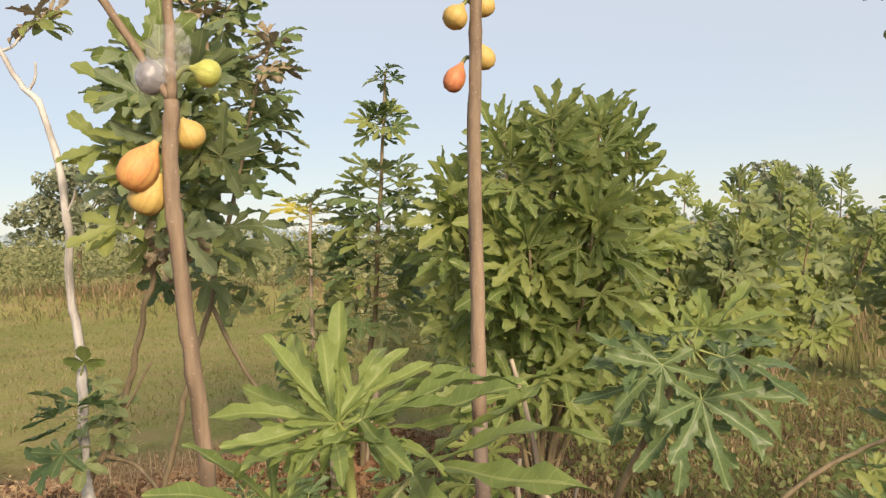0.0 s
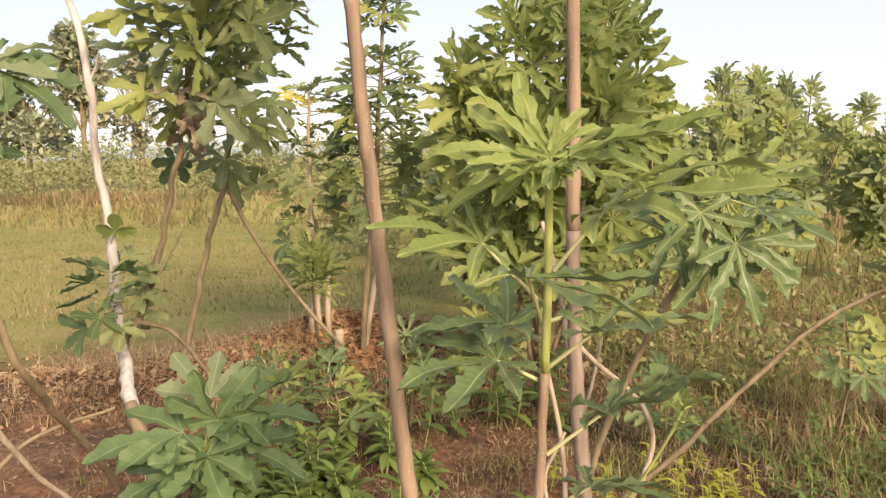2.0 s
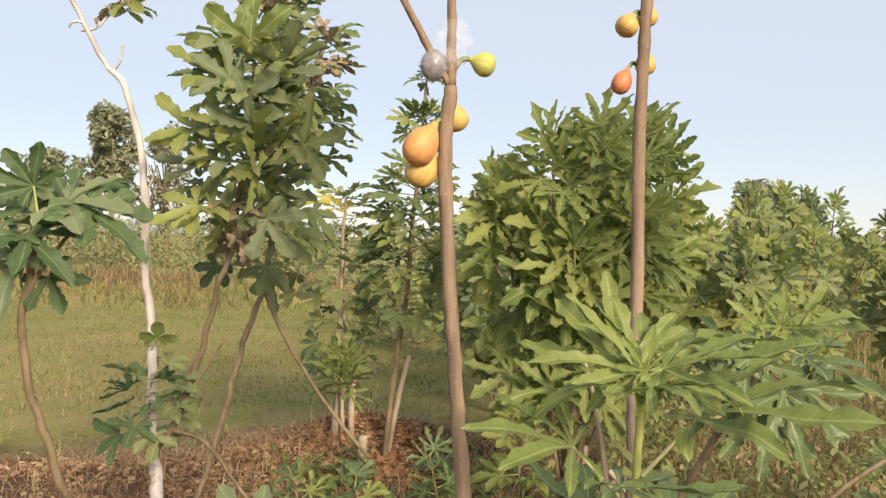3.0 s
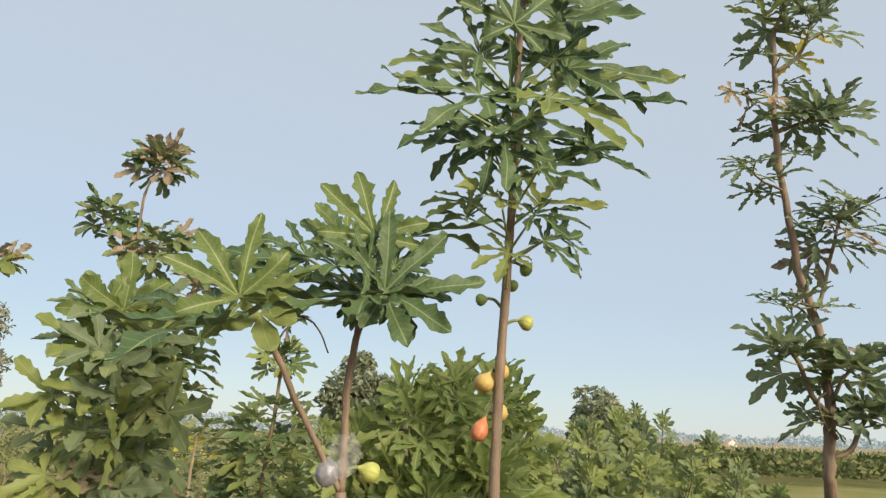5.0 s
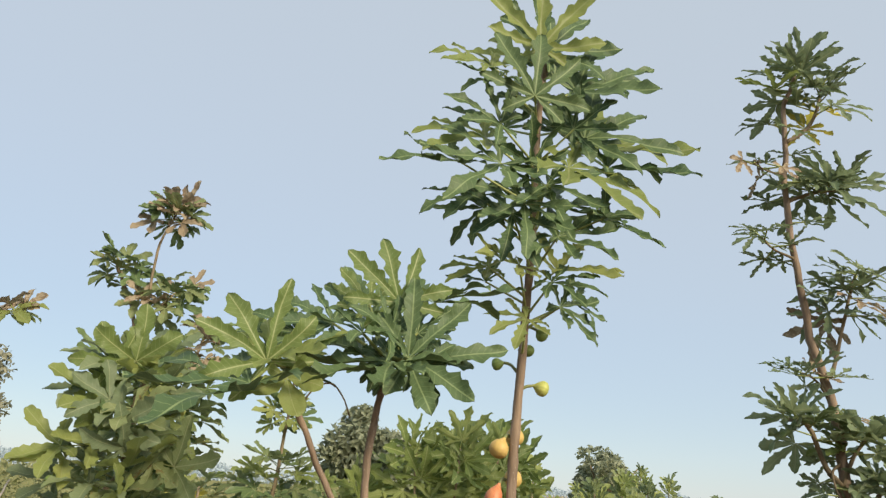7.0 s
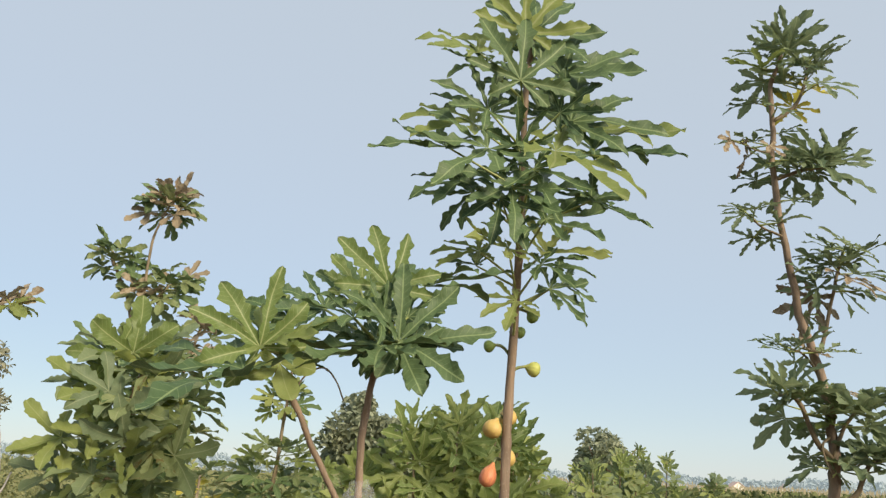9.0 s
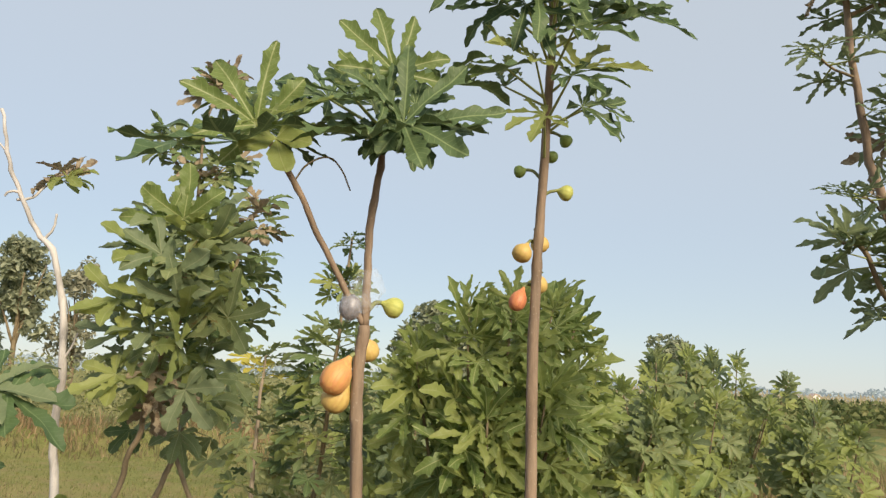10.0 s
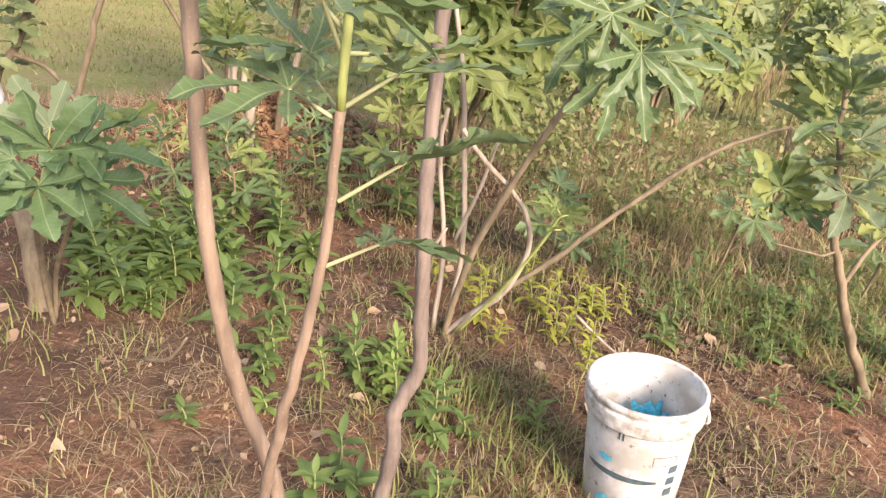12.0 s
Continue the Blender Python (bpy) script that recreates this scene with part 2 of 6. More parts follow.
# ---- fig leaves ----
# lobe angle, length, width; deep = palmate with long toothed lobes, broad = shallow rounded lobes
SHAPES = {
    "narrow": dict(lobes=((-116, 0.44, 0.052), (-74, 0.78, 0.070), (-36, 0.95, 0.082), (0, 1.0, 0.086), (36, 0.95, 0.082), (74, 0.78, 0.070), (116, 0.44, 0.052)), base=0.022, peak=0.66, body=0.85, cut=0.30, web=0.09),
    "tuft": dict(lobes=((-116, 0.58, 0.092), (-77, 0.80, 0.112), (-38, 0.94, 0.124), (0, 1.0, 0.130), (38, 0.94, 0.124), (77, 0.80, 0.112), (116, 0.58, 0.092)), base=0.040, peak=0.80, body=0.66, cut=0.48, web=0.17),
    "deep": dict(lobes=((-128, 0.44, 0.078), (-84, 0.74, 0.096), (-42, 0.94, 0.110), (0, 1.0, 0.114), (42, 0.94, 0.110), (84, 0.74, 0.096), (128, 0.44, 0.078)), base=0.040, peak=0.80, body=0.66, cut=0.48, web=0.17),
    "mid": dict(lobes=((-120, 0.44, 0.115), (-79, 0.72, 0.140), (-40, 0.90, 0.156), (0, 1.0, 0.164), (40, 0.90, 0.156), (79, 0.72, 0.140), (120, 0.44, 0.115)), base=0.066, peak=0.76, body=0.74, cut=0.36, web=0.24),
    "full": dict(lobes=((-125, 0.52, 0.20), (-62, 0.86, 0.26), (0, 1.0, 0.29), (62, 0.86, 0.26), (125, 0.52, 0.20)), base=0.21, peak=0.60, body=1.0, cut=0.06, web=0.4),
    "round": dict(lobes=((-108, 0.54, 0.140), (-54, 0.84, 0.172), (0, 1.0, 0.196), (54, 0.84, 0.172), (108, 0.54, 0.140)), base=0.085, peak=0.76, body=0.82, cut=0.22, web=0.28),
    "broad": dict(lobes=((-112, 0.56, 0.125), (-56, 0.86, 0.158), (0, 1.0, 0.178), (56, 0.86, 0.158), (112, 0.56, 0.125)), base=0.062, peak=0.78, body=0.74, cut=0.30, web=0.22),
}


def lobe_edge(rng, cut):
    """Forward-pointing lobules along one edge of a lobe: (place, rise, height)."""
    n = rng.choice((2, 3, 3))
    return [(0.38 + 0.50 * (k + rng.uniform(0.3, 0.8)) / n, rng.uniform(0.11, 0.17), cut * rng.uniform(0.55, 1.35)) for k in range(n)]


def blade_data(kind, seed, fine=True):
    """One fig leaf blade of unit length: junction at the origin, main lobe along +x, upper side +z."""
    rng = random.Random(seed)
    sh = SHAPES[kind]
    rows = 26 if fine else 10
    cols = (-1.0, -0.5, 0.0, 0.5, 1.0) if fine else (-1.0, 0.0, 1.0)
    verts, faces, uvs = [], [], []
    lob = [(a + rng.uniform(-6, 6), l * rng.uniform(0.84, 1.08), w * rng.uniform(0.86, 1.14)) for a, l, w in sh["lobes"]]
    fold, droop, ripple = rng.uniform(0.25, 0.75), rng.uniform(-0.10, 0.30), rng.uniform(0.02, 0.05)
    cup = rng.uniform(0.0, 0.55)
    peak = sh["peak"]
    for k, (ang, length, width) in enumerate(lob):
        gl = radians(lob[k + 1][0] - ang) / 2 if k + 1 < len(lob) else radians(16)
        gr = radians(ang - lob[k - 1][0]) / 2 if k > 0 else radians(16)
        ca, sa = math.cos(radians(ang)), math.sin(radians(ang))
        ph, dr, bend = rng.uniform(0, 6.28), droop + rng.uniform(-0.10, 0.20), rng.uniform(-0.20, 0.20)
        edges = (lobe_edge(rng, sh["cut"]), lobe_edge(rng, sh["cut"]))
        start = len(verts)
        for i in range(rows + 1):
            s = i / rows
            r = length * s
            if s < peak:
                f = s / peak
                prof = sh["base"] + (width * 0.92 - sh["base"]) * f * f * (3 - 2 * f)
            else:
                prof = width * 0.92 * math.sqrt(max(0.0, 1 - ((s - peak) / (1.0 - peak)) ** 2.2))
            for c in cols:
                extra = 0.0
                for at, rise, tall_by in edges[c > 0]:
                    d = s - at
                    extra = max(extra, tall_by * ((1 + d / rise) if -rise < d <= 0 else (1 - d / 0.06) if 0 < d < 0.06 else 0.0))
                lim = math.tan(gl if c > 0 else gr) * r
                web = min(1.0, max(0.0, (sh["web"] + 0.12 - s) / 0.12))
                w = min(prof * sh["body"] + width * extra * min(1.0, (1 - s) * 6), lim)
                w += (lim - w) * web * web * (3 - 2 * web)
                lat = c * w
                z = fold * abs(lat) + cup * r * abs(sa) - dr * r * r + ripple * (math.sin(9 * r + 3 * k + 11 * lat) + 0.6 * abs(c) * math.sin(26 * r + ph + 2 * c)) * s
                x, y = r, lat + bend * max(0.0, s - 0.3) ** 2 * length
                verts.append((x * ca - y * sa, x * sa + y * ca, z))
                uvs.append((r, 0.5 + lat))
        n = len(cols)
        for i in range(rows):
            for c in range(n - 1):
                a = start + i * n + c
                faces.append((a, a + n, a + n + 1, a + 1))
    return verts, faces, uvs


BLADES = {}


def blade(kind, variant, mat, fine=True):
    key = (kind, variant, mat.name, fine)
    if key not in BLADES:
        v, f, u = blade_data(kind, 100 + variant * 7 + len(kind), fine)
        BLADES[key] = mesh_object("leaf", v, f, [mat], u)
    return BLADES[key]


def unit_rod(mat):
    v, f = tube_data([Vector((k / 4, 0, 0)) for k in range(5)], 1.25, 0.8, 6, 0.0)
    return mesh_object("petiole", v, f, [mat])


RODS = {m.name: unit_rod(m) for m in (PETIOLE, PETIOLE_PALE, PETIOLE_DULL)}


def frame_from(a, b, up):
    x = (b - a).normalized()
    y = up.cross(x)
    if y.length < 1e-3:
        y = x.orthogonal()
    y.normalize()
    return Matrix((x, y, x.cross(y))).transposed()


def place_leaf(tree, kind, mat, at, junction, tip, up=(0, 0, 1), variant=0, rod=PETIOLE, rod_r=0.0028, fine=True, wide=1.0):
    """A leaf on its stalk: stalk from at to junction, blade from junction to tip, its upper side towards up."""
    o = tree.location
    at, junction, tip, up = Vector(at) - o, Vector(junction) - o, Vector(tip) - o, Vector(up)
    size = (tip - junction).length
    ob = part("leaf", blade(kind, variant, mat, fine), tree)
    ob.matrix_basis = Matrix.Translation(junction) @ frame_from(junction, tip, up).to_4x4() @ Matrix.Diagonal((size, size * wide, size, 1))
    if rod is not None and (junction - at).length > 0.004:
        st = part("petiole", RODS[rod.name], ob)
        st.matrix_basis = ob.matrix_basis.inverted() @ Matrix.Translation(at) @ frame_from(at, junction, Vector((0, 0, 1))).to_4x4() @ Matrix.Diagonal(((junction - at).length, rod_r, rod_r, 1))
    return ob


def direction(az, el):
    a, e = radians(az), radians(el)
    return Vector((math.sin(a) * math.cos(e), math.cos(a) * math.cos(e), math.sin(e)))


def along(points, f):
    line = spline(points, 8)
    d = [0.0]
    for a, b in zip(line, line[1:]):
        d.append(d[-1] + (b - a).length)
    want = f * d[-1]
    for i in range(len(d) - 1):
        if d[i + 1] >= want:
            return line[i].lerp(line[i + 1], (want - d[i]) / max(1e-6, d[i + 1] - d[i]))
    return line[-1]


def foliage(tree, points, f0, f1, n, size, petiole, el0, el1, blade0, blade1, kind, mats, seed, turn=137.5, az0=0.0, rod=PETIOLE, fine=True, rod_r=0.0028, variants=6, jitter=1.0, sunward=0.0):
    """n leaves in a spiral along a stem from f0 to f1; el, blade: the rise of stalk and blade in degrees, low end first."""
    rng = random.Random(seed)
    for i in range(n):
        f = i / max(1, n - 1)
        s = along(points, f0 + (f1 - f0) * f)
        az = az0 + i * turn + rng.uniform(-14, 14) * jitter
        el = el0 + (el1 - el0) * f + rng.uniform(-12, 12) * jitter
        bl = blade0 + (blade1 - blade0) * f + rng.uniform(-24, 24) * jitter
        k = size[0] + (size[1] - size[0]) * f
        k *= rng.uniform(0.82, 1.12)
        pl = (petiole[0] + (petiole[1] - petiole[0]) * f) * rng.uniform(0.8, 1.2)
        j = s + direction(az, el) * pl
        az2 = az + rng.uniform(-22, 22) * jitter
        tip = j + direction(az2, bl) * k
        up = direction(az2 + 180, 90 - abs(bl) * 0.6) + Vector((rng.uniform(-0.6, 0.6), rng.uniform(-1.0, 0.3) - sunward, 0.4))
        if bl > 55:
            up = direction(az2 + 180, 20) + Vector((0, 0, 0.2))
        m = mats[rng.randrange(len(mats))]
        place_leaf(tree, kind, m, s, j, tip, up, rng.randrange(variants), rod, rod_r, fine)


def lathe(profile, sides=20):
    verts, faces = [], []
    n = len(profile)
    for r, z in profile:
        for k in range(sides):
            a = 2 * math.pi * k / sides
            verts.append((r * math.cos(a), r * math.sin(a), z))
    for i in range(n - 1):
        for k in range(sides):
            k2 = (k + 1) % sides
            faces.append((i * sides + k, i * sides + k2, (i + 1) * sides + k2, (i + 1) * sides + k))
    return verts, faces


# ---- ground ----
def smooth01(a, b, x):
    t = min(1.0, max(0.0, (x - a) / (b - a)))
    return t * t * (3 - 2 * t)


def height(x, y):
    near = 1 - smooth01(9, 22, math.hypot(x, y - 3))
    z = 0.035 * noise.noise((x * 1.1, y * 1.1, 0.3)) + 0.018 * noise.noise((x * 4.3, y * 4.3, 1.7)) + 0.008 * noise.noise((x * 13, y * 13, 4.1))
    ridge = 0.11 * math.exp(-((y - 4.6 - 0.35 * (x + 1.0)) / 0.45) ** 2) * smooth01(0.6, -0.4, x) * smooth01(-4.5, -2.5, x)
    ridge += 0.20 * math.exp(-((x + 0.85) / 0.55) ** 2 - ((y - 5.05) / 0.40) ** 2)
    bank = 0.50 * math.exp(-((y - 16.6 - 0.12 * (x + 5) - 0.5 * noise.noise((x * 0.4, 0, 0))) / 1.0) ** 2) * smooth01(-1.2, -3.2, x) * smooth01(-30, -20, x)
    return near * (z + ridge) + bank


def build_ground():
    n = 230
    u = np.linspace(-1, 1, n)
    s = np.sinh(u * 7.2) / np.sinh(7.2) * 1500
    verts = [(float(a), float(b) + 2.4, height(float(a), float(b) + 2.4)) for b in s for a in s]
    faces = [(j * n + i, j * n + i + 1, (j + 1) * n + i + 1, (j + 1) * n + i) for j in range(n - 1) for i in range(n - 1)]
    m, nt, b = mat_base("ground_soil", 0.95)
    b.inputs["Specular IOR Level"].default_value = 0.1
    n1, n2, n3 = noise_tex(nt, 2.2, 6.0), noise_tex(nt, 26.0, 6.0, 0.7), noise_tex(nt, 0.35, 5.0)
    soil = ramp(nt, n2, [(0.32, (0.062, 0.040, 0.028)), (0.50, (0.140, 0.092, 0.063)), (0.68, (0.26, 0.178, 0.124))])
    red = ramp(nt, n2, [(0.32, (0.135, 0.063, 0.037)), (0.66, (0.31, 0.160, 0.092))])
    soil = mix(nt, ramp(nt, n1, [(0.38, (0, 0, 0)), (0.58, (1, 1, 1))]), soil, red)
    humus = noise_tex(nt, 3.7, 6.0, 0.72)
    soil = mix(nt, ramp(nt, humus, [(0.50, (0, 0, 0)), (0.62, (0.8, 0.8, 0.8))]), soil, (0.085, 0.058, 0.042))
    # wider noise: darker brown blotches across the soil
    dark_blotch = noise_tex(nt, 1.3, 4.0, 0.6)
    soil = mix(nt, ramp(nt, dark_blotch, [(0.46, (0, 0, 0)), (0.58, (0.7, 0.7, 0.7))]), soil, (0.070, 0.046, 0.034))
    grass = ramp(nt, n2, [(0.30, (0.115, 0.135, 0.040)), (0.52, (0.20, 0.215, 0.068)), (0.70, (0.29, 0.28, 0.105))])
    grass = mix(nt, ramp(nt, n3, [(0.42, (0, 0, 0)), (0.64, (1, 1, 1))]), grass, (0.28, 0.255, 0.10))
    grass = mix(nt, ramp(nt, n1, [(0.47, (0, 0, 0)), (0.66, (0.75, 0.75, 0.75))]), grass, (0.28, 0.22, 0.11))
    tc = nt.nodes.new("ShaderNodeTexCoord")
    sep = nt.nodes.new("ShaderNodeSeparateXYZ")
    nt.links.new(tc.outputs["Object"], sep.inputs[0])
    x, y = sep.outputs[0], sep.outputs[1]
    # lawn past a slanting edge, ragged by noise
    edge = math_node(nt, "ADD", math_node(nt, "SUBTRACT", y, math_node(nt, "MULTIPLY", x, 0.30)), math_node(nt, "MULTIPLY", n1, 1.6))
    lawn = ramp(nt, math_node(nt, "MULTIPLY", math_node(nt, "SUBTRACT", edge, 6.1), 0.9, True), [(0.0, (0, 0, 0)), (1.0, (1, 1, 1))])
    col = mix(nt, lawn, soil, grass)
    nt.links.new(col, b.inputs["Base Color"])
    bump(nt, b, math_node(nt, "ADD", n2, math_node(nt, "MULTIPLY", noise_tex(nt, 90.0, 3.0), 0.5)), 0.9, 0.02)
    tagged(new("ground", mesh_object("ground", verts, faces, [m])), "reddish-brown bare soil passing into mown yellow-green grass", "ground", kind="structure")


build_ground()


def blades(name, count, area, h, width, mat, label, seed, lean=0.5, clump=0, segs=3, category="grass", keep=None, spread=0.09):
    """Grass as one object: bent blades in tufts, within area (x0, y0, x1, y1)."""
    rng = random.Random(seed)
    verts, faces = [], []
    cx = cy = 0.0
    for i in range(count):
        if clump == 0 or i % clump == 0:
            for _ in range(20):
                cx, cy = rng.uniform(area[0], area[2]), rng.uniform(area[1], area[3])
                if keep is None or keep(cx, cy, rng):
                    break
            tall = rng.uniform(0.55, 1.15)
        x, y = (cx, cy) if clump == 0 else (cx + rng.gauss(0, spread), cy + rng.gauss(0, spread))
        z = height(x, y) - 0.01
        a = rng.uniform(0, 6.283)
        hh, ll = rng.uniform(*h) * tall, rng.uniform(0.1, 1.0) * lean
        w = width * rng.uniform(0.6, 1.3)
        dx, dy = math.cos(a), math.sin(a)
        fa = a + 1.57 + rng.uniform(-0.8, 0.8)
        fx, fy = math.cos(fa), math.sin(fa)
        s = len(verts)
        for k in range(segs):
            t = k / segs
            px, py, pz = x + dx * ll * hh * t * t, y + dy * ll * hh * t * t, z + hh * t * (1 - 0.35 * ll * t)
            ww = w * (1 - 0.7 * t)
            verts.append((px - fx * ww, py - fy * ww, pz))
            verts.append((px + fx * ww, py + fy * ww, pz))
        verts.append((x + dx * ll * hh, y + dy * ll * hh, z + hh * (1 - 0.35 * ll)))
        for k in range(segs - 1):
            q = s + 2 * k
            faces.append((q, q + 1, q + 3, q + 2))
        q = s + 2 * (segs - 1)
        faces.append((q, q + 1, q + 2))
    return tagged(new(name, mesh_object(name, verts, faces, [mat], smooth=False)), label, category, kind="stuff")


GRASS = island_material("grass_green", [(0.1, (0.12, 0.155, 0.05)), (0.5, (0.22, 0.25, 0.08)), (0.9, (0.38, 0.36, 0.15))], 0.6, 0.35)
GRASS_DRY = island_material("grass_dry", [(0.1, (0.16, 0.110, 0.062)), (0.5, (0.285, 0.21, 0.118)), (0.9, (0.45, 0.365, 0.225))], 0.85, 0.2)
LAWN = island_material("lawn", [(0.1, (0.15, 0.172, 0.056)), (0.5, (0.21, 0.22, 0.076)), (0.9, (0.30, 0.285, 0.115))], 0.7, 0.45)
LITTER = island_material("litter", [(0.05, (0.07, 0.045, 0.032)), (0.4, (0.17, 0.108, 0.07)), (0.75, (0.28, 0.19, 0.12)), (0.97, (0.40, 0.31, 0.20))], 0.85, 0.15)
# brush tone lightened a little for the haze over the hedge
BRUSH = island_material("brush", [(0.1, (0.18, 0.205, 0.095)), (0.5, (0.28, 0.30, 0.145)), (0.9, (0.40, 0.40, 0.21))], 0.7, 0.42)
# far leaves paled and greyed: distance haze put into their base colour
FAR_LEAF_HAZED = island_material("far_leaf_hazed", [(0.1, (0.21, 0.24, 0.16)), (0.5, (0.29, 0.32, 0.21)), (0.9, (0.40, 0.42, 0.28))], 0.6, 0.42, 1.0)


def right_side(x, y, rng):
    return (x > -0.2 + 0.25 * (y - 2.4) or rng.random() < 0.12) and patchy(x, y, rng)


def patchy(x, y, rng):
    """Grass grows in patches and leaves the trodden strip bare."""
    strip = abs(x - 0.45 - 0.26 * y) < 0.20 + 0.06 * noise.noise((x * 3, y * 3, 8)) and y < 3.7
    return not strip and noise.noise((x * 1.7, y * 1.7, 5.0)) > -0.25 + rng.random() * 0.25


blades("grass", 14000, (0.8, 2.9, 5.4, 7.2), (0.03, 0.14), 0.0034, GRASS, "mixed green grass between the fig trees", 11, 1.1, 26, keep=right_side)
blades("grass", 5500, (0.55, 2.35, 2.6, 3.4), (0.04, 0.13), 0.0030, GRASS, "short green grass under the figs", 16, 1.4, 30, spread=0.12, keep=patchy)
blades("dry_grass", 20000, (-2.4, 0.9, 2.8, 4.4), (0.025, 0.10), 0.0018, GRASS_DRY, "dry straw-coloured grass tufts on bare soil", 12, 2.2, 16, spread=0.07, keep=lambda x, y, r: x > -0.35 or r.random() < 0.5)
blades("dry_grass", 11000, (0.6, 2.5, 4.8, 6.2), (0.04, 0.20), 0.0026, GRASS_DRY, "dry grass stalks among the green weeds", 17, 0.9, 14)
blades("dry_grass", 6000, (-2.6, 3.6, 0.4, 5.3), (0.05, 0.22), 0.0026, island_material("straw_red", [(0.1, (0.22, 0.13, 0.075)), (0.5, (0.36, 0.25, 0.14)), (0.9, (0.50, 0.41, 0.25))], 0.85, 0.2), "reddish dead grass along the bed", 18, 1.8, 16)
blades("dry_stalks", 420, (1.2, 3.8, 5.2, 8.5), (0.35, 0.95), 0.0032, GRASS_DRY, "thin dry brown stalks among the undergrowth", 19, 0.5, 7, category="dry stalks")
blades("dry_grass", 8000, (-0.75, 0.95, 1.4, 2.4), (0.03, 0.085), 0.0016, GRASS_DRY, "trodden straw lying flat on the soil", 38, 3.2, 22, spread=0.10, keep=lambda x, y, r: noise.noise((x * 2.2, y * 2.2, 3.0)) > -0.15)
blades("grass", 3600, (-1.6, 1.1, 2.6, 4.0), (0.04, 0.15), 0.0028, GRASS, "short green grass tufts on bare soil", 13, 1.1, 18)
blades("lawn_grass", 26000, (-9.5, 5.6, 1.5, 15.5), (0.03, 0.085), 0.007, LAWN, "mown yellow-green grass of the open field", 14, 0.9, 0, 2, keep=lambda x, y, r: y > 5.7 + 0.3 * x + 1.2)
blades("dry_grass", 8000, (-18.0, 14.5, -1.0, 21.0), (0.10, 0.48), 0.014, island_material("field_edge", [(0.1, (0.10, 0.105, 0.045)), (0.4, (0.16, 0.155, 0.065)), (0.7, (0.19, 0.155, 0.08)), (0.9, (0.28, 0.235, 0.12))], 0.8, 0.35), "rough brownish grass bank across the field", 15, 1.1, 12, 2, spread=0.45, keep=lambda x, y, r: noise.noise((x * 0.5, y * 0.9, 2.0)) > -0.1 + r.random() * 0.2)


blades("dry_grass", 9000, (4.2, 5.5, 12.5, 16.0), (0.15, 0.75), 0.006, GRASS_DRY, "rough dry grass beside the orchard row", 25, 0.8, 22, 3, spread=0.3)
blades("grass", 9000, (4.2, 5.5, 13.0, 18.0), (0.10, 0.45), 0.007, GRASS, "rough green grass beside the orchard row", 26, 0.9, 24, 3, spread=0.35)


blades("grass", 1200, (0.15, 1.25, 0.62, 2.1), (0.04, 0.16), 0.0028, GRASS, "green grass tufts beside the bucket", 27, 1.0, 22, spread=0.05)


blades("grass", 4500, (0.7, 3.2, 5.0, 6.6), (0.08, 0.30), 0.0036, GRASS, "thin tall grass below the fig bushes", 28, 1.5, 18, keep=patchy, spread=0.12)
blades("dry_grass", 5500, (0.7, 3.2, 5.0, 6.6), (0.08, 0.30), 0.0030, GRASS_DRY, "thin dry grass below the fig bushes", 29, 1.8, 14, keep=patchy, spread=0.12)


blades("dry_grass", 9000, (-6.5, 5.0, 1.2, 11.0), (0.03, 0.10), 0.0045, GRASS_DRY, "dry tan patches in the mown grass", 36, 1.6, 40, 2, spread=0.28, keep=lambda x, y, r: y > 5.7 + 0.3 * x + 0.6)
blades("dry_grass", 4500, (-18.0, 15.6, -2.0, 17.6), (0.12, 0.45), 0.014, island_material("bank_red", [(0.1, (0.20, 0.14, 0.075)), (0.5, (0.30, 0.215, 0.12)), (0.9, (0.40, 0.31, 0.18))], 0.85, 0.3), "reddish dead weeds on top of the bank", 37, 0.9, 16, 2, spread=0.4, keep=lambda x, y, r: noise.noise((x * 0.35, y * 0.5, 7.0)) > 0.0)


def litter(name, count, area, seed, size, mat, label, mean=None):
    """Fallen leaves as one object: small curled lobed scraps."""
    rng = random.Random(seed)
    verts, faces = [], []
    for _ in range(count):
        if mean:
            x, y = rng.gauss(mean[0], mean[2]), rng.gauss(mean[1], mean[3])
        else:
            x, y = rng.uniform(area[0], area[2]), rng.uniform(area[1], area[3])
        k = rng.uniform(*size)
        rot = Euler((rng.gauss(0, 0.45), rng.gauss(0, 0.45), rng.uniform(0, 6.28))).to_matrix()
        c = Vector((x, y, height(x, y) + k * 0.07))
        curl, s = rng.uniform(0.1, 0.7), len(verts)
        rows = 4
        for i in range(rows + 1):
            t = i / rows
            w = math.sin(math.pi * min(1, 0.1 + t * 0.88)) * rng.uniform(0.22, 0.42)
            for q in (-1, 0, 1):
                verts.append(c + rot @ Vector(((t - 0.5), q * w, curl * (0.7 * w * abs(q) + 0.5 * (t - 0.5) ** 2))) * k)
        for i in range(rows):
            for q in range(2):
                a = s + i * 3 + q
                faces.append((a, a + 3, a + 4, a + 1))
    return tagged(new(name, mesh_object(name, verts, faces, [mat])), label, "leaf litter", kind="stuff")


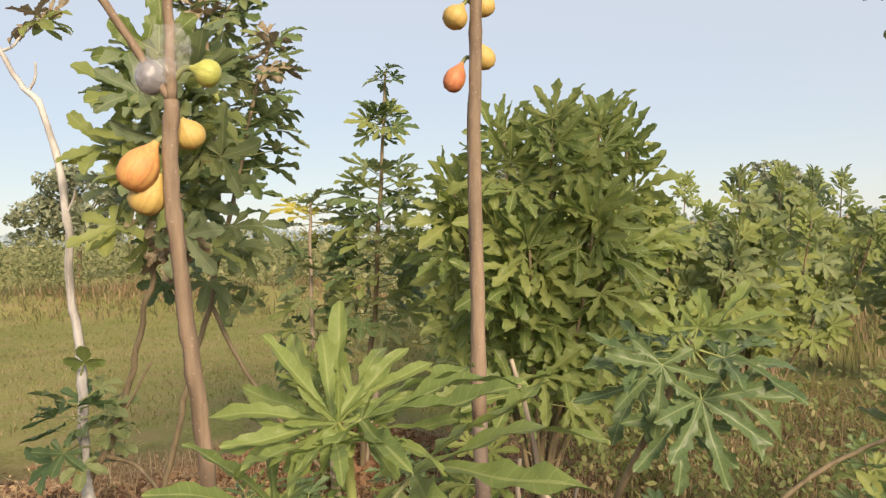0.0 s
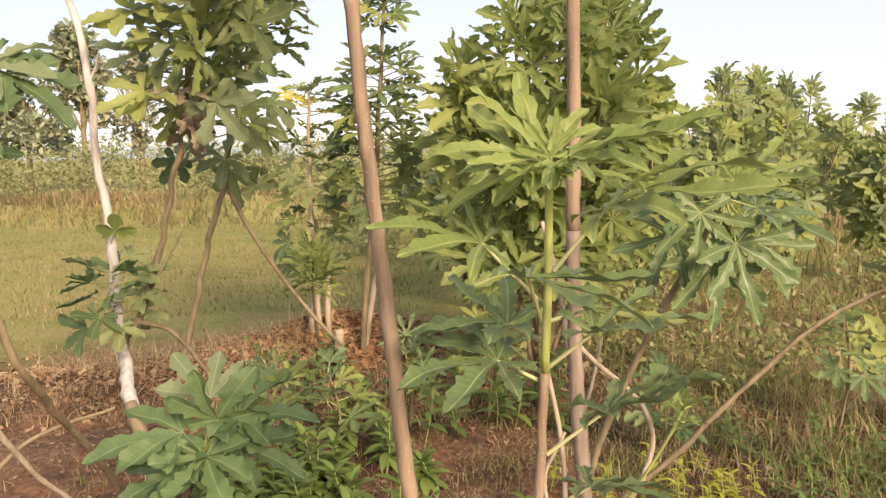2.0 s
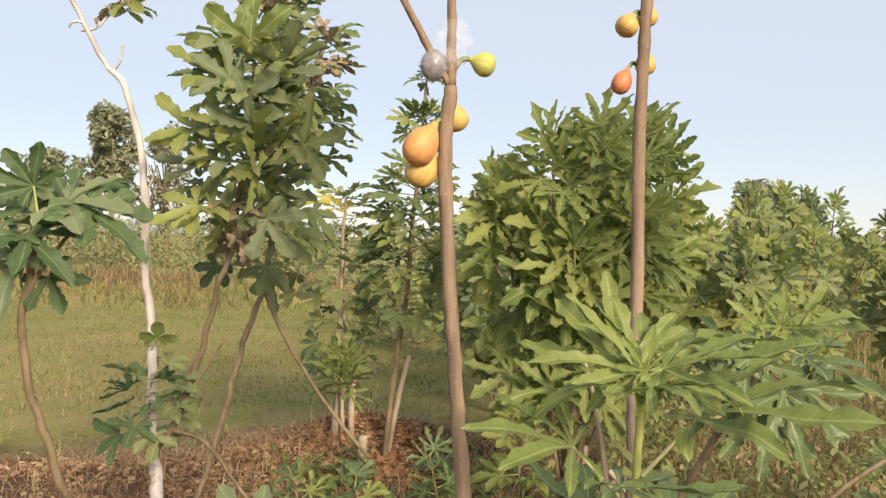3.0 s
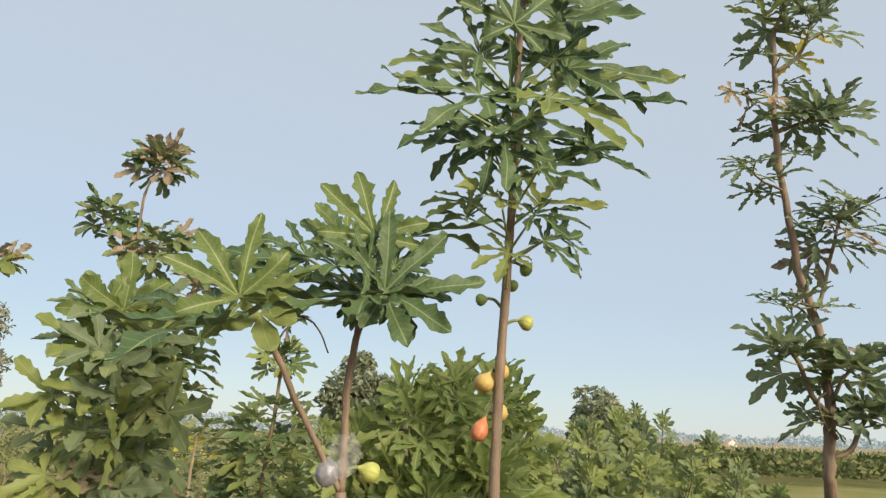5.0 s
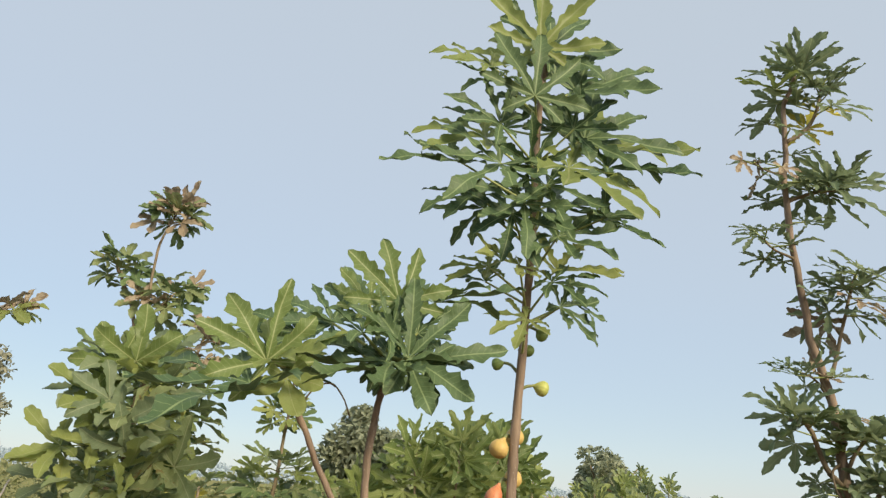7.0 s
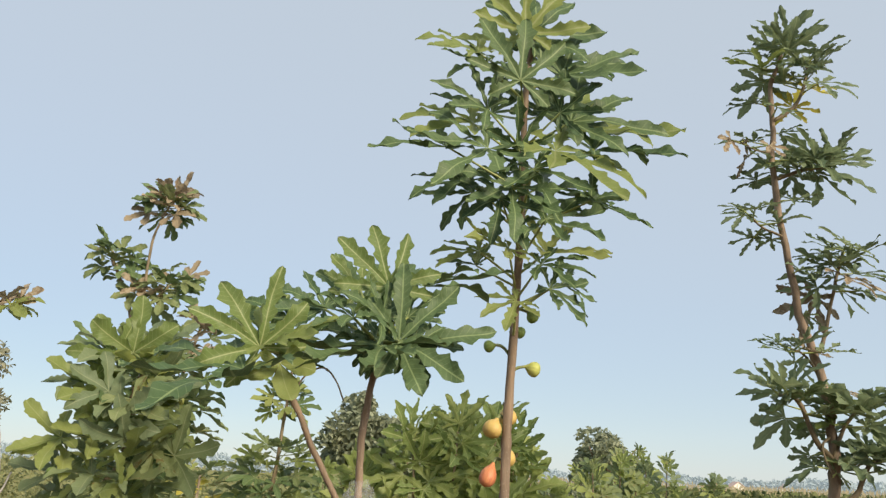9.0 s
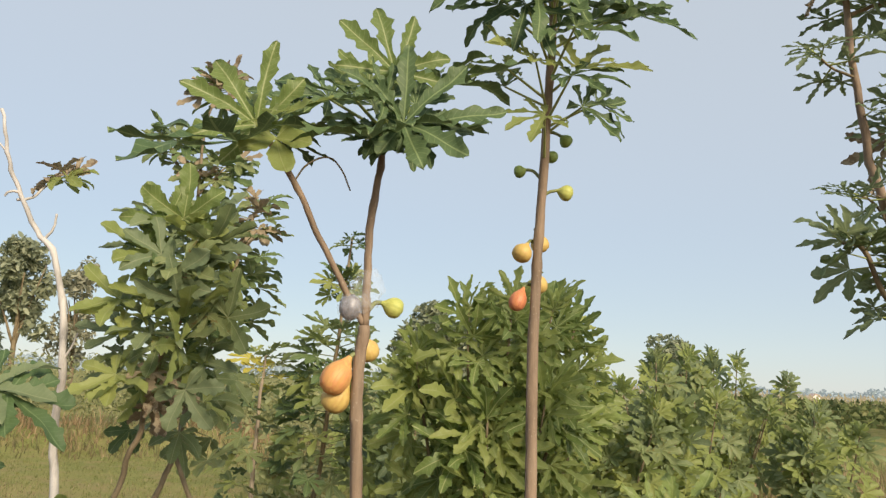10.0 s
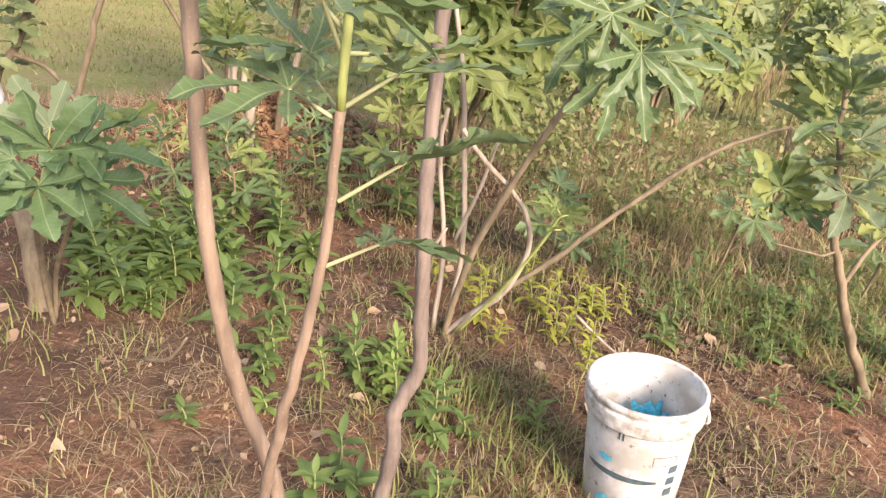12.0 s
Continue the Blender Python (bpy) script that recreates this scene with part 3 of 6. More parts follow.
litter("leaf_litter", 13000, (-2.4, 0.9, 2.8, 4.6), 21, (0.008, 0.026), LITTER, "brown and tan fallen leaves scattered on the soil")
litter("leaf_litter", 4200, (0.7, 2.2, 3.4, 5.0), 24, (0.015, 0.05), LITTER, "brown fallen leaves among the grass")
litter("leaf_litter", 420, None, 39, (0.008, 0.030), LITTER, "brown leaf scraps on the soil round the bucket", (0.95, 1.75, 0.35, 0.32))
litter("leaf_litter", 170, (-1.6, 1.0, 2.2, 3.8), 23, (0.03, 0.07), island_material("litter_large", [(0.1, (0.17, 0.11, 0.07)), (0.6, (0.33, 0.23, 0.145)), (0.95, (0.46, 0.36, 0.24))], 0.85, 0.1), "curled dry brown fig leaves on the soil")
litter("leaf_litter", 5200, None, 22, (0.02, 0.055), island_material("litter_red", [(0.1, (0.17, 0.09, 0.055)), (0.5, (0.32, 0.19, 0.11)), (0.9, (0.46, 0.34, 0.20))], 0.85, 0.1), "ridge of reddish-brown dead leaves along the bed", (-1.35, 4.35, 0.75, 0.38))
litter("leaf_litter", 3600, None, 31, (0.03, 0.075), island_material("litter_heap", [(0.1, (0.15, 0.075, 0.042)), (0.5, (0.30, 0.165, 0.09)), (0.9, (0.44, 0.30, 0.17))], 0.85, 0.15), "heap of reddish-brown dead leaves round the stumps", (-0.85, 4.95, 0.38, 0.30))


# ---- fruit ----
def fruit_material(name, low, high, flush, rough=0.58):
    """Fig skin: two tones from stalk to eye, fine ribs and freckles."""
    m, nt, b = mat_base(name, rough)
    tc = nt.nodes.new("ShaderNodeTexCoord")
    sep = nt.nodes.new("ShaderNodeSeparateXYZ")
    nt.links.new(tc.outputs["Object"], sep.inputs[0])
    n1 = node(nt, "ShaderNodeTexNoise", Scale=1.6, Detail=5.0)
    nt.links.new(tc.outputs["Object"], n1.inputs["Vector"])
    mp = nt.nodes.new("ShaderNodeMapping")
    mp.inputs["Scale"].default_value = (7, 7, 0.5)
    nt.links.new(tc.outputs["Object"], mp.inputs[0])
    n2 = node(nt, "ShaderNodeTexNoise", Scale=1.5, Detail=4.0)
    nt.links.new(mp.outputs[0], n2.inputs["Vector"])
    f = math_node(nt, "ADD", math_node(nt, "MULTIPLY", sep.outputs[2], 0.36), n1.outputs["Fac"])
    c = ramp(nt, f, [(0.15, low), (0.62, high)])
    c = mix(nt, ramp(nt, n2.outputs["Fac"], [(0.42, (0, 0, 0)), (0.66, (0.6, 0.6, 0.6))]), c, flush)
    nt.links.new(c, b.inputs["Base Color"])
    bump(nt, b, n2.outputs["Fac"], 0.10, 0.03)
    b.inputs["Subsurface Weight"].default_value = 0.0
    return m


FIG_ORANGE = fruit_material("fig_orange", (0.50, 0.215, 0.07), (0.60, 0.34, 0.11), (0.56, 0.20, 0.09))
FIG_YELLOW = fruit_material("fig_yellow", (0.45, 0.31, 0.09), (0.55, 0.40, 0.125), (0.48, 0.29, 0.10))
FIG_RED = fruit_material("fig_red", (0.42, 0.13, 0.065), (0.60, 0.25, 0.10), (0.38, 0.09, 0.06))
FIG_GREEN = fruit_material("fig_green", (0.36, 0.39, 0.09), (0.50, 0.51, 0.14), (0.32, 0.37, 0.09))
FIG_UNRIPE = fruit_material("fig_unripe", (0.12, 0.20, 0.05), (0.20, 0.28, 0.07), (0.16, 0.24, 0.06))
FIG_PROFILE = [(0.0, -0.5), (0.10, -0.51), (0.16, -0.485), (0.32, -0.43), (0.45, -0.29), (0.495, -0.10), (0.48, 0.06), (0.415, 0.22), (0.30, 0.36), (0.20, 0.47), (0.135, 0.55), (0.105, 0.61), (0.09, 0.655), (0.0, 0.66)]
FIG_MESH = {}


def fig(centre, stalk_from, width, mat, label, elong=1.0):
    """A fig hanging on its stem: body lying along the line from stalk to eye."""
    key = mat.name
    if key not in FIG_MESH:
        v, f = lathe(FIG_PROFILE, 44)
        v = [(x * (1 + 0.016 * math.sin(11 * math.atan2(y, x))), y * (1 + 0.016 * math.sin(11 * math.atan2(y, x))), z) for x, y, z in v]
        FIG_MESH[key] = mesh_object("fig_body", v, f, [mat])
    c, s = Vector(centre), Vector(stalk_from)
    e = thing("fig", c, label, "fruit", "figs")
    body = part("fruit_body", FIG_MESH[key], e)
    up = ((s - c).normalized() + Vector((0, 0, 0.55))).normalized()
    body.matrix_basis = up.to_track_quat("Z", "Y").to_matrix().to_4x4() @ Matrix.Diagonal((width, width, width * elong, 1))
    neck = c + up * width * elong * 0.63
    line = spline([neck - c, (neck * 0.5 + s * 0.5) - c + Vector((0, 0, 0.006)), s - c], 4)
    v, f = tube_data(line, 0.0035, 0.004, 7, 0.05)
    part("stalk", mesh_object("stalk", v, f, [PETIOLE_DULL]), e)
    return e


# ---- tall slender fig tree with ripening fruit ----
TALL = [(0.075, 1.30, -0.03), (0.088, 1.29, 0.13), (0.101, 1.29, 0.236), (0.100, 1.29, 0.303), (0.096, 1.29, 0.352), (0.113, 1.29, 0.41), (0.133, 1.29, 0.474), (0.124, 1.285, 0.591), (0.107, 1.275, 0.759), (0.096, 1.27, 0.894), (0.090, 1.27, 1.05), (0.088, 1.27, 1.21), (0.089, 1.275, 1.45), (0.091, 1.29, 1.70), (0.098, 1.30, 1.87), (0.103, 1.285, 2.06), (0.104, 1.25, 2.25), (0.105, 1.23, 2.37), (0.101, 1.21, 2.53), (0.098, 1.18, 2.68), (0.104, 1.16, 2.79), (0.106, 1.16, 2.85)]
tall = thing("fig_tree", TALL[0], "tall slender fig tree, bare brown stem, lobed green leaves on top", "fig tree", "fig trees")
stem("lower_trunk", tall, TALL[:12], 0.0180, 0.0130, BARK_GREY, "grey weathered lower stem with rings", 2, 6, 11, 0.15, 0.5, wobble=0.15)
stem("trunk", tall, TALL[11:], 0.0130, 0.0060, BARK, "smooth reddish-brown stem with pale dots", 3, 8, 11, 0.15, 0.0, 0.15)
for k, (j, tip, up, m, kind, v) in enumerate((
    ((0.061, 1.1, 2.672), (0.088, 1.08, 2.852), (0, -1, 0.3), LEAF_DARK_SHADED, "deep", 0),
    ((0.183, 1.16, 2.738), (0.375, 1.16, 2.839), (0, -0.6, 0.8), LEAF_DARK_SHADED, "deep", 1),
    ((0.085, 1.14, 2.83), (0.078, 1.12, 3.021), (0, -1, 0.2), LEAF_PALE, "deep", 2),
    ((-0.03, 1.16, 2.767), (-0.174, 1.16, 2.82), (0, -0.5, 1), LEAF_PALE, "deep", 3),
    ((-0.013, 1.14, 2.725), (-0.112, 1.12, 2.7), (0, -0.5, 1), LEAF_DARK_SHADED, "deep", 4),
    ((0.106, 1.18, 2.849), (0.24, 1.22, 2.986), (0, -1, 0.5), LEAF_DARK_SHADED, "deep", 5),
    ((0.079, 1.24, 2.849), (-0.001, 1.3, 2.971), (0, -1, 0.5), LEAF_PALE, "deep", 0),
    ((0.162, 1.26, 2.827), (0.323, 1.34, 2.993), (0, -0.8, 0.5), LEAF_DARK_SHADED, "deep", 1),
    ((0.058, 1.1, 2.498), (0.028, 1.02, 2.575), (0, -1, 0.5), LEAF_DARK_SHADED, "deep", 2),
    ((0.205, 1.16, 2.615), (0.395, 1.16, 2.735), (0, -0.6, 0.8), LEAF_DARK_SHADED, "deep", 3),
    ((0.278, 1.2, 2.565), (0.469, 1.24, 2.619), (0, -0.5, 1), LEAF_DARK_SHADED, "deep", 4),
    ((-0.083, 1.2, 2.528), (-0.252, 1.2, 2.525), (0, -0.4, 1), LEAF_DARK_SHADED, "deep", 5),
    ((-0.03, 1.18, 2.588), (-0.207, 1.18, 2.616), (0, -0.5, 1), LEAF_PALE, "deep", 0),
    ((-0.007, 1.14, 2.609), (-0.13, 1.12, 2.657), (0, -0.8, 0.6), LEAF_DARK_SHADED, "deep", 1),
    ((0.163, 1.12, 2.613), (0.235, 1.06, 2.668), (0, -1, 0.5), LEAF_DARK_SHADED, "deep", 2),
    ((0.179, 1.28, 2.687), (0.274, 1.36, 2.888), (0, -0.8, 0.6), LEAF_DARK_SHADED, "deep", 3),
    ((0.044, 1.3, 2.682), (-0.015, 1.4, 2.805), (0, -0.8, 0.6), LEAF_DARK_SHADED, "deep", 4),
    ((0.253, 1.25, 2.638), (0.49, 1.32, 2.725), (0, -0.4, 1), LEAF_PALE, "deep", 5),
    ((0.144, 1.1, 2.505), (0.375, 1.06, 2.439), (0, -0.45, 1), LEAF_PALE, "deep", 0),
    ((0.259, 1.18, 2.426), (0.408, 1.18, 2.388), (0, -0.5, 1), LEAF_DARK_SHADED, "deep", 1),
    ((0.122, 1.1, 2.339), (0.221, 1.02, 2.282), (0, -0.7, 0.8), LEAF_DARK_SHADED, "deep", 2),
    ((-0.048, 1.16, 2.435), (-0.187, 1.16, 2.407), (0, -0.4, 1), LEAF_DARK_SHADED, "deep", 3),
    ((-0.027, 1.18, 2.413), (-0.109, 1.2, 2.344), (0, -0.6, 0.8), LEAF_DARK_SHADED, "deep", 4),
    ((-0.012, 1.1, 2.492), (-0.144, 1.02, 2.386), (0, -0.6, 0.8), LEAF_DARK_SHADED, "deep", 5),
    ((0.019, 1.1, 2.377), (-0.021, 1.04, 2.264), (0, -1, 0.5), LEAF_DARK_SHADED, "deep", 0),
    ((0.093, 1.1, 2.454), (0.121, 1.02, 2.324), (0, -1, 0.5), LEAF_DARK_SHADED, "deep", 1),
    ((0.177, 1.28, 2.494), (0.35, 1.38, 2.532), (0, -0.5, 1), LEAF_DARK_SHADED, "deep", 2),
    ((0.08, 1.3, 2.517), (0.019, 1.42, 2.572), (0, -0.5, 1), LEAF_DARK_SHADED, "deep", 3),
    ((0.13, 1.26, 2.421), (0.249, 1.36, 2.534), (0, -0.6, 0.8), LEAF_DARK_SHADED, "deep", 4),
    ((0.038, 1.08, 2.398), (0.015, 1.0, 2.268), (0, -1, 0.5), LEAF_DARK_SHADED, "deep", 5),
    ((0.002, 1.22, 2.288), (-0.112, 1.24, 2.3), (0, -0.4, 1), LEAF_PALE, "deep", 0),
    ((0.163, 1.22, 2.3), (0.328, 1.24, 2.33), (0, -0.35, 1), LEAF_PALE, "deep", 1),
    ((0.044, 1.12, 2.271), (-0.058, 1.06, 2.265), (0, -0.5, 1), LEAF_PALE, "deep", 2),
    ((0.125, 1.14, 2.247), (0.233, 1.08, 2.231), (0, -0.4, 1), LEAF_DARK_SHADED, "deep", 3),
    ((0.172, 1.22, 2.214), (0.282, 1.22, 2.168), (0, -0.7, 0.8), LEAF_DARK_SHADED, "deep", 4),
    ((0.219, 1.26, 2.242), (0.299, 1.3, 2.239), (0, -0.7, 0.8), LEAF_DARK_SHADED, "deep", 5),
    ((0.076, 1.16, 2.164), (-0.019, 1.12, 2.134), (0, -0.5, 1), LEAF_PALE, "deep", 0),
    ((0.01, 1.28, 2.271), (-0.065, 1.34, 2.299), (0, -0.4, 1), LEAF_DARK_SHADED, "deep", 1),
)):
    j, tip, up = Vector(j), Vector(tip), Vector(up) + Vector((0, -0.35, -0.1))
    tip = j.lerp(tip, 1.10)
    root = min((along(TALL, 0.7 + q / 200) for q in range(61)), key=lambda p: abs(p.z - j.z + 0.03 + 0.25 * math.hypot(p.x - j.x, p.y - j.y)))
    place_leaf(tall, kind, m, root, j, tip, up, v)
for c, s, w, m, lab, el in (
    ((0.060, 1.310, 1.795), (0.090, 1.325, 1.832), 0.038, FIG_RED, "ripe red fig on the brown stem", 1.30),
    ((0.064, 1.296, 1.898), (0.093, 1.315, 1.925), 0.044, FIG_YELLOW, "ripening yellow fig on the brown stem", 0.95),
    ((0.113, 1.345, 1.930), (0.095, 1.315, 1.955), 0.042, FIG_YELLOW, "ripening yellow fig behind the brown stem", 0.95),
    ((0.112, 1.345, 1.838), (0.093, 1.32, 1.862), 0.040, FIG_YELLOW, "orange-yellow fig behind the brown stem", 1.1),
    ((0.155, 1.285, 2.036), (0.100, 1.30, 2.02), 0.036, FIG_GREEN, "yellow-green young fig on a short stalk", 0.9),
    ((0.058, 1.320, 2.088), (0.100, 1.30, 2.07), 0.029, FIG_UNRIPE, "small green unripe fig on a short stalk", 0.9),
    ((0.128, 1.310, 2.125), (0.102, 1.295, 2.12), 0.029, FIG_UNRIPE, "small green unripe fig on the stem", 0.9),
    ((0.160, 1.310, 2.165), (0.104, 1.29, 2.17), 0.031, FIG_UNRIPE, "small green unripe fig under the leaves", 0.9)):
    fig(c, s, w, m, lab, el)

# ---- forked fig tree with bagged fruit ----
FORK = [(-0.060, 1.03, -0.03), (-0.075, 1.01, 0.15), (-0.092, 0.975, 0.31), (-0.112, 0.942, 0.46), (-0.161, 0.919, 0.614), (-0.189, 0.905, 0.737), (-0.210, 0.897, 0.86), (-0.223, 0.894, 0.983), (-0.233, 0.895, 1.106), (-0.245, 0.894, 1.229), (-0.256, 0.889, 1.351), (-0.266, 0.880, 1.474), (-0.272, 0.874, 1.597), (-0.267, 0.870, 1.69)]
FORK_R = FORK[-1:] + [(-0.266, 0.87, 1.764), (-0.268, 0.87, 1.842), (-0.260, 0.865, 1.913), (-0.254, 0.86, 1.968), (-0.254, 0.86, 2.00)]
FORK_L = FORK[-1:] + [(-0.302, 0.86, 1.747), (-0.344, 0.84, 1.821), (-0.379, 0.81, 1.885), (-0.410, 0.79, 1.931), (-0.433, 0.78, 1.962)]
fork = thing("fig_tree", FORK[0], "forked fig tree with brown stem and large toothed leaves", "fig tree", "fig trees")
stem("trunk", fork, FORK, 0.0132, 0.0088, BARK, "smooth reddish-brown stem with pale dots", 4, 8, 11, 0.15, 0.5, wobble=0.15)
stem("branch", fork, FORK_R, 0.0068, 0.0052, BARK, "", 5, 6, 10, 0.2)
stem("branch", fork, FORK_L, 0.0050, 0.0044, BARK, "", 6, 6, 10, 0.2)
stem("twig", fork, [(-0.384, 0.81, 1.897), (-0.368, 0.84, 1.934), (-0.340, 0.86, 1.952), (-0.318, 0.86, 1.933), (-0.302, 0.86, 1.900)], 0.0017, 0.0012, BARK_DULL, "thin dry hanging stalk", 28, 4, 6)
B0, B1 = FORK_R[-1], FORK_L[-1]
for s, j, tip, up, m, kind, v in (
    # crown on the upright branch
    (B0, (-0.244, 0.82, 2.087), (-0.273, 0.8, 2.209), (0.05, -1, 0.25), LEAF_VEINY, "tuft", 0),
    (B0, (-0.226, 0.79, 1.992), (-0.073, 0.76, 2.015), (0.0, -1, 0.35), LEAF_DARK_SHADED, "tuft", 1),
    (B0, (-0.25, 0.8, 1.984), (-0.386, 0.72, 1.928), (0.0, -0.3, 1), LEAF_DARK_SHADED, "tuft", 2),
    (B0, (-0.347, 0.86, 2.05), (-0.433, 0.86, 2.101), (0.2, -0.8, 0.5), LEAF_DARK_SHADED, "tuft", 3),
    (B0, (-0.167, 0.93, 2.119), (-0.012, 0.98, 2.159), (0.0, -0.25, 1), LEAF_DARK_SHADED, "tuft", 4),
    (B0, (-0.285, 0.9, 2.096), (-0.335, 0.92, 2.167), (0.1, -1, 0.4), LEAF_VEINY, "tuft", 5),
    (B0, (-0.263, 0.84, 1.997), (-0.28, 0.8, 1.933), (-0.1, -1, 0.3), LEAF_DARK_SHADED, "tuft", 2),
    (B0, (-0.276, 0.95, 2.078), (-0.232, 1.0, 2.202), (0.1, -1, 0.4), LEAF_DARK_SHADED, "tuft", 3),
    (B0, (-0.3, 0.8, 2.026), (-0.383, 0.74, 2.01), (0.1, -0.5, 1), LEAF_DARK_SHADED, "tuft", 4),
    (B0, (-0.228, 0.92, 2.056), (-0.13, 0.98, 2.099), (0.1, -0.5, 1), LEAF_DARK_SHADED, "tuft", 0),
    (B0, (-0.285, 0.95, 2.016), (-0.36, 1.02, 2.047), (0.1, -0.4, 1), LEAF_DARK_SHADED, "tuft", 1),
    (B0, (-0.221, 0.800, 1.987), (-0.213, 0.770, 1.916), (0.0, -1, 0.3), LEAF_DARK_SHADED, "tuft", 5),
    (B0, (-0.201, 0.800, 1.992), (-0.129, 0.770, 1.943), (0.2, -1, 0.5), LEAF_DARK_SHADED, "tuft", 3),
    (B0, (-0.240, 0.840, 1.997), (-0.308, 0.840, 1.960), (-0.2, -0.8, 0.6), LEAF_DARK_SHADED, "tuft", 0),
    (B0, (-0.202, 0.860, 2.009), (-0.079, 0.900, 2.027), (0.0, -0.4, 1), LEAF_DARK_SHADED, "tuft", 2),
    (B0, (-0.256, 0.800, 2.030), (-0.323, 0.760, 2.064), (0.2, -0.9, 0.5), LEAF_DARK_SHADED, "tuft", 1),
    (B0, (-0.207, 0.840, 2.043), (-0.184, 0.860, 2.122), (0.0, -1, 0.4), LEAF_DARK_SHADED, "tuft", 4),
    # crown on the leaning branch
    (B1, (-0.439, 0.76, 1.963), (-0.498, 0.74, 2.076), (0.1, -1, 0.2), LEAF_VEINY, "tuft", 4),
    (B1, (-0.455, 0.72, 1.923), (-0.577, 0.6, 1.865), (0.0, -0.25, 1), LEAF_DARK_SHADED, "tuft", 5),
    (B1, (-0.407, 0.74, 1.938), (-0.393, 0.72, 1.878), (0.1, -1, 0.1), LEAF_PALE, "full", 2),
    (B1, (-0.4, 0.84, 2.023), (-0.482, 0.86, 2.076), (0.2, -0.9, 0.5), LEAF_DARK_SHADED, "tuft", 0),
    (B1, (-0.43, 0.76, 1.967), (-0.323, 0.76, 2.022), (0.0, -0.6, 1), LEAF_PALE, "tuft", 1),
    (B1, (-0.414, 0.85, 1.97), (-0.352, 0.92, 1.967), (0.0, -0.3, 1), LEAF_DARK_SHADED, "tuft", 3),
    (B1, (-0.434, 0.86, 1.988), (-0.412, 0.9, 2.082), (0.0, -1, 0.4), LEAF_VEINY, "tuft", 2),
):
    place_leaf(fork, kind, m, s, j, tip, up, v)
for c, s, w, m, lab, el in (
    ((-0.303, 0.860, 1.611), (-0.272, 0.874, 1.640), 0.045, FIG_ORANGE, "large ripe orange fig on the brown stem", 1.24),
    ((-0.302, 0.880, 1.580), (-0.272, 0.875, 1.605), 0.044, FIG_YELLOW, "large ripe yellow fig below another fig", 1.08),
    ((-0.260, 0.905, 1.655), (-0.270, 0.874, 1.672), 0.038, FIG_YELLOW, "ripe yellow fig behind the brown stem", 0.95),
    ((-0.224, 0.872, 1.721), (-0.264, 0.870, 1.712), 0.033, FIG_GREEN, "yellow-green fig on a short stalk", 0.95)):
    fig(c, s, w, m, lab, el)


def plastic_bag():
    """A fig wrapped in a crumpled clear bag at the fork."""
    m, nt, b = mat_base("clear_plastic", 0.12)
    b.inputs["Base Color"].default_value = (0.92, 0.94, 0.96, 1)
    tp = nt.nodes.new("ShaderNodeBsdfTransparent")
    ms = nt.nodes.new("ShaderNodeMixShader")
    ms.inputs[0].default_value = 0.085
    nt.links.new(tp.outputs[0], ms.inputs[1])
    nt.links.new(b.outputs[0], ms.inputs[2])
    nt.links.new(ms.outputs[0], nt.nodes["Material Output"].inputs["Surface"])
    e = thing("plastic_bag", (-0.290, 0.868, 1.717), "crumpled clear plastic bag tied round a fig at the fork", "bag")

    def crumple(name, c, r, seed, mat, stretch=(1, 1, 1), rough=0.34):
        bm = bmesh.new()
        bmesh.ops.create_icosphere(bm, subdivisions=4, radius=1)
        for v in bm.verts:
            d = v.co.normalized()
            k = 1 + rough * noise.noise(d * 2.6 + Vector((seed, 0, 0))) + 0.65 * rough * abs(noise.noise(d * 6 + Vector((0, seed, 0)))) - 0.05 * abs(noise.noise(d * 13))
            v.co = Vector((d.x * stretch[0], d.y * stretch[1], d.z * stretch[2])) * r * k + Vector(c)
        ob = part(name, bm, e, "", mat)
        return ob
    crumple("bag_film", (0.024, -0.004, 0.030), 0.022, 1, m, (1.1, 0.9, 1.25))
    crumple("bag_knot", (0.020, -0.010, 0.006), 0.011, 2, m, (1.3, 0.8, 1.2))
    crumple("wrapped_fig", (0, 0, 0), 0.0180, 5, plain_material("wrapped_skin", (0.13, 0.125, 0.14), (0.27, 0.265, 0.29), 60, 0.25, 0.4, 0.01), (0.95, 0.95, 1.15), 0.05)
    crumple("bag_skin", (0, -0.001, 0), 0.0198, 3, m, (0.98, 0.98, 1.15), 0.16)


plastic_bag()

# ---- young fig close to the walk ----
YOUNG = [(-0.100, 0.945, -0.03), (-0.112, 0.915, 0.22), (-0.118, 0.875, 0.43), (-0.095, 0.83, 0.61), (-0.076, 0.805, 0.731), (-0.057, 0.787, 0.853), (-0.047, 0.774, 0.975), (-0.043, 0.759, 1.096), (-0.043, 0.740, 1.218), (-0.045, 0.715, 1.340)]
young = thing("fig_sapling", YOUNG[0], "young fig with yellow-green stem and long narrow-lobed leaves", "fig tree", "fig trees")
stem("stem", young, YOUNG[:8], 0.0100, 0.0058, BARK, "brown lower stem", 7, 6, 10)
stem("shoot", young, YOUNG[7:], 0.0057, 0.0046, BARK_GREEN, "yellow-green shoot", 8, 6, 10)
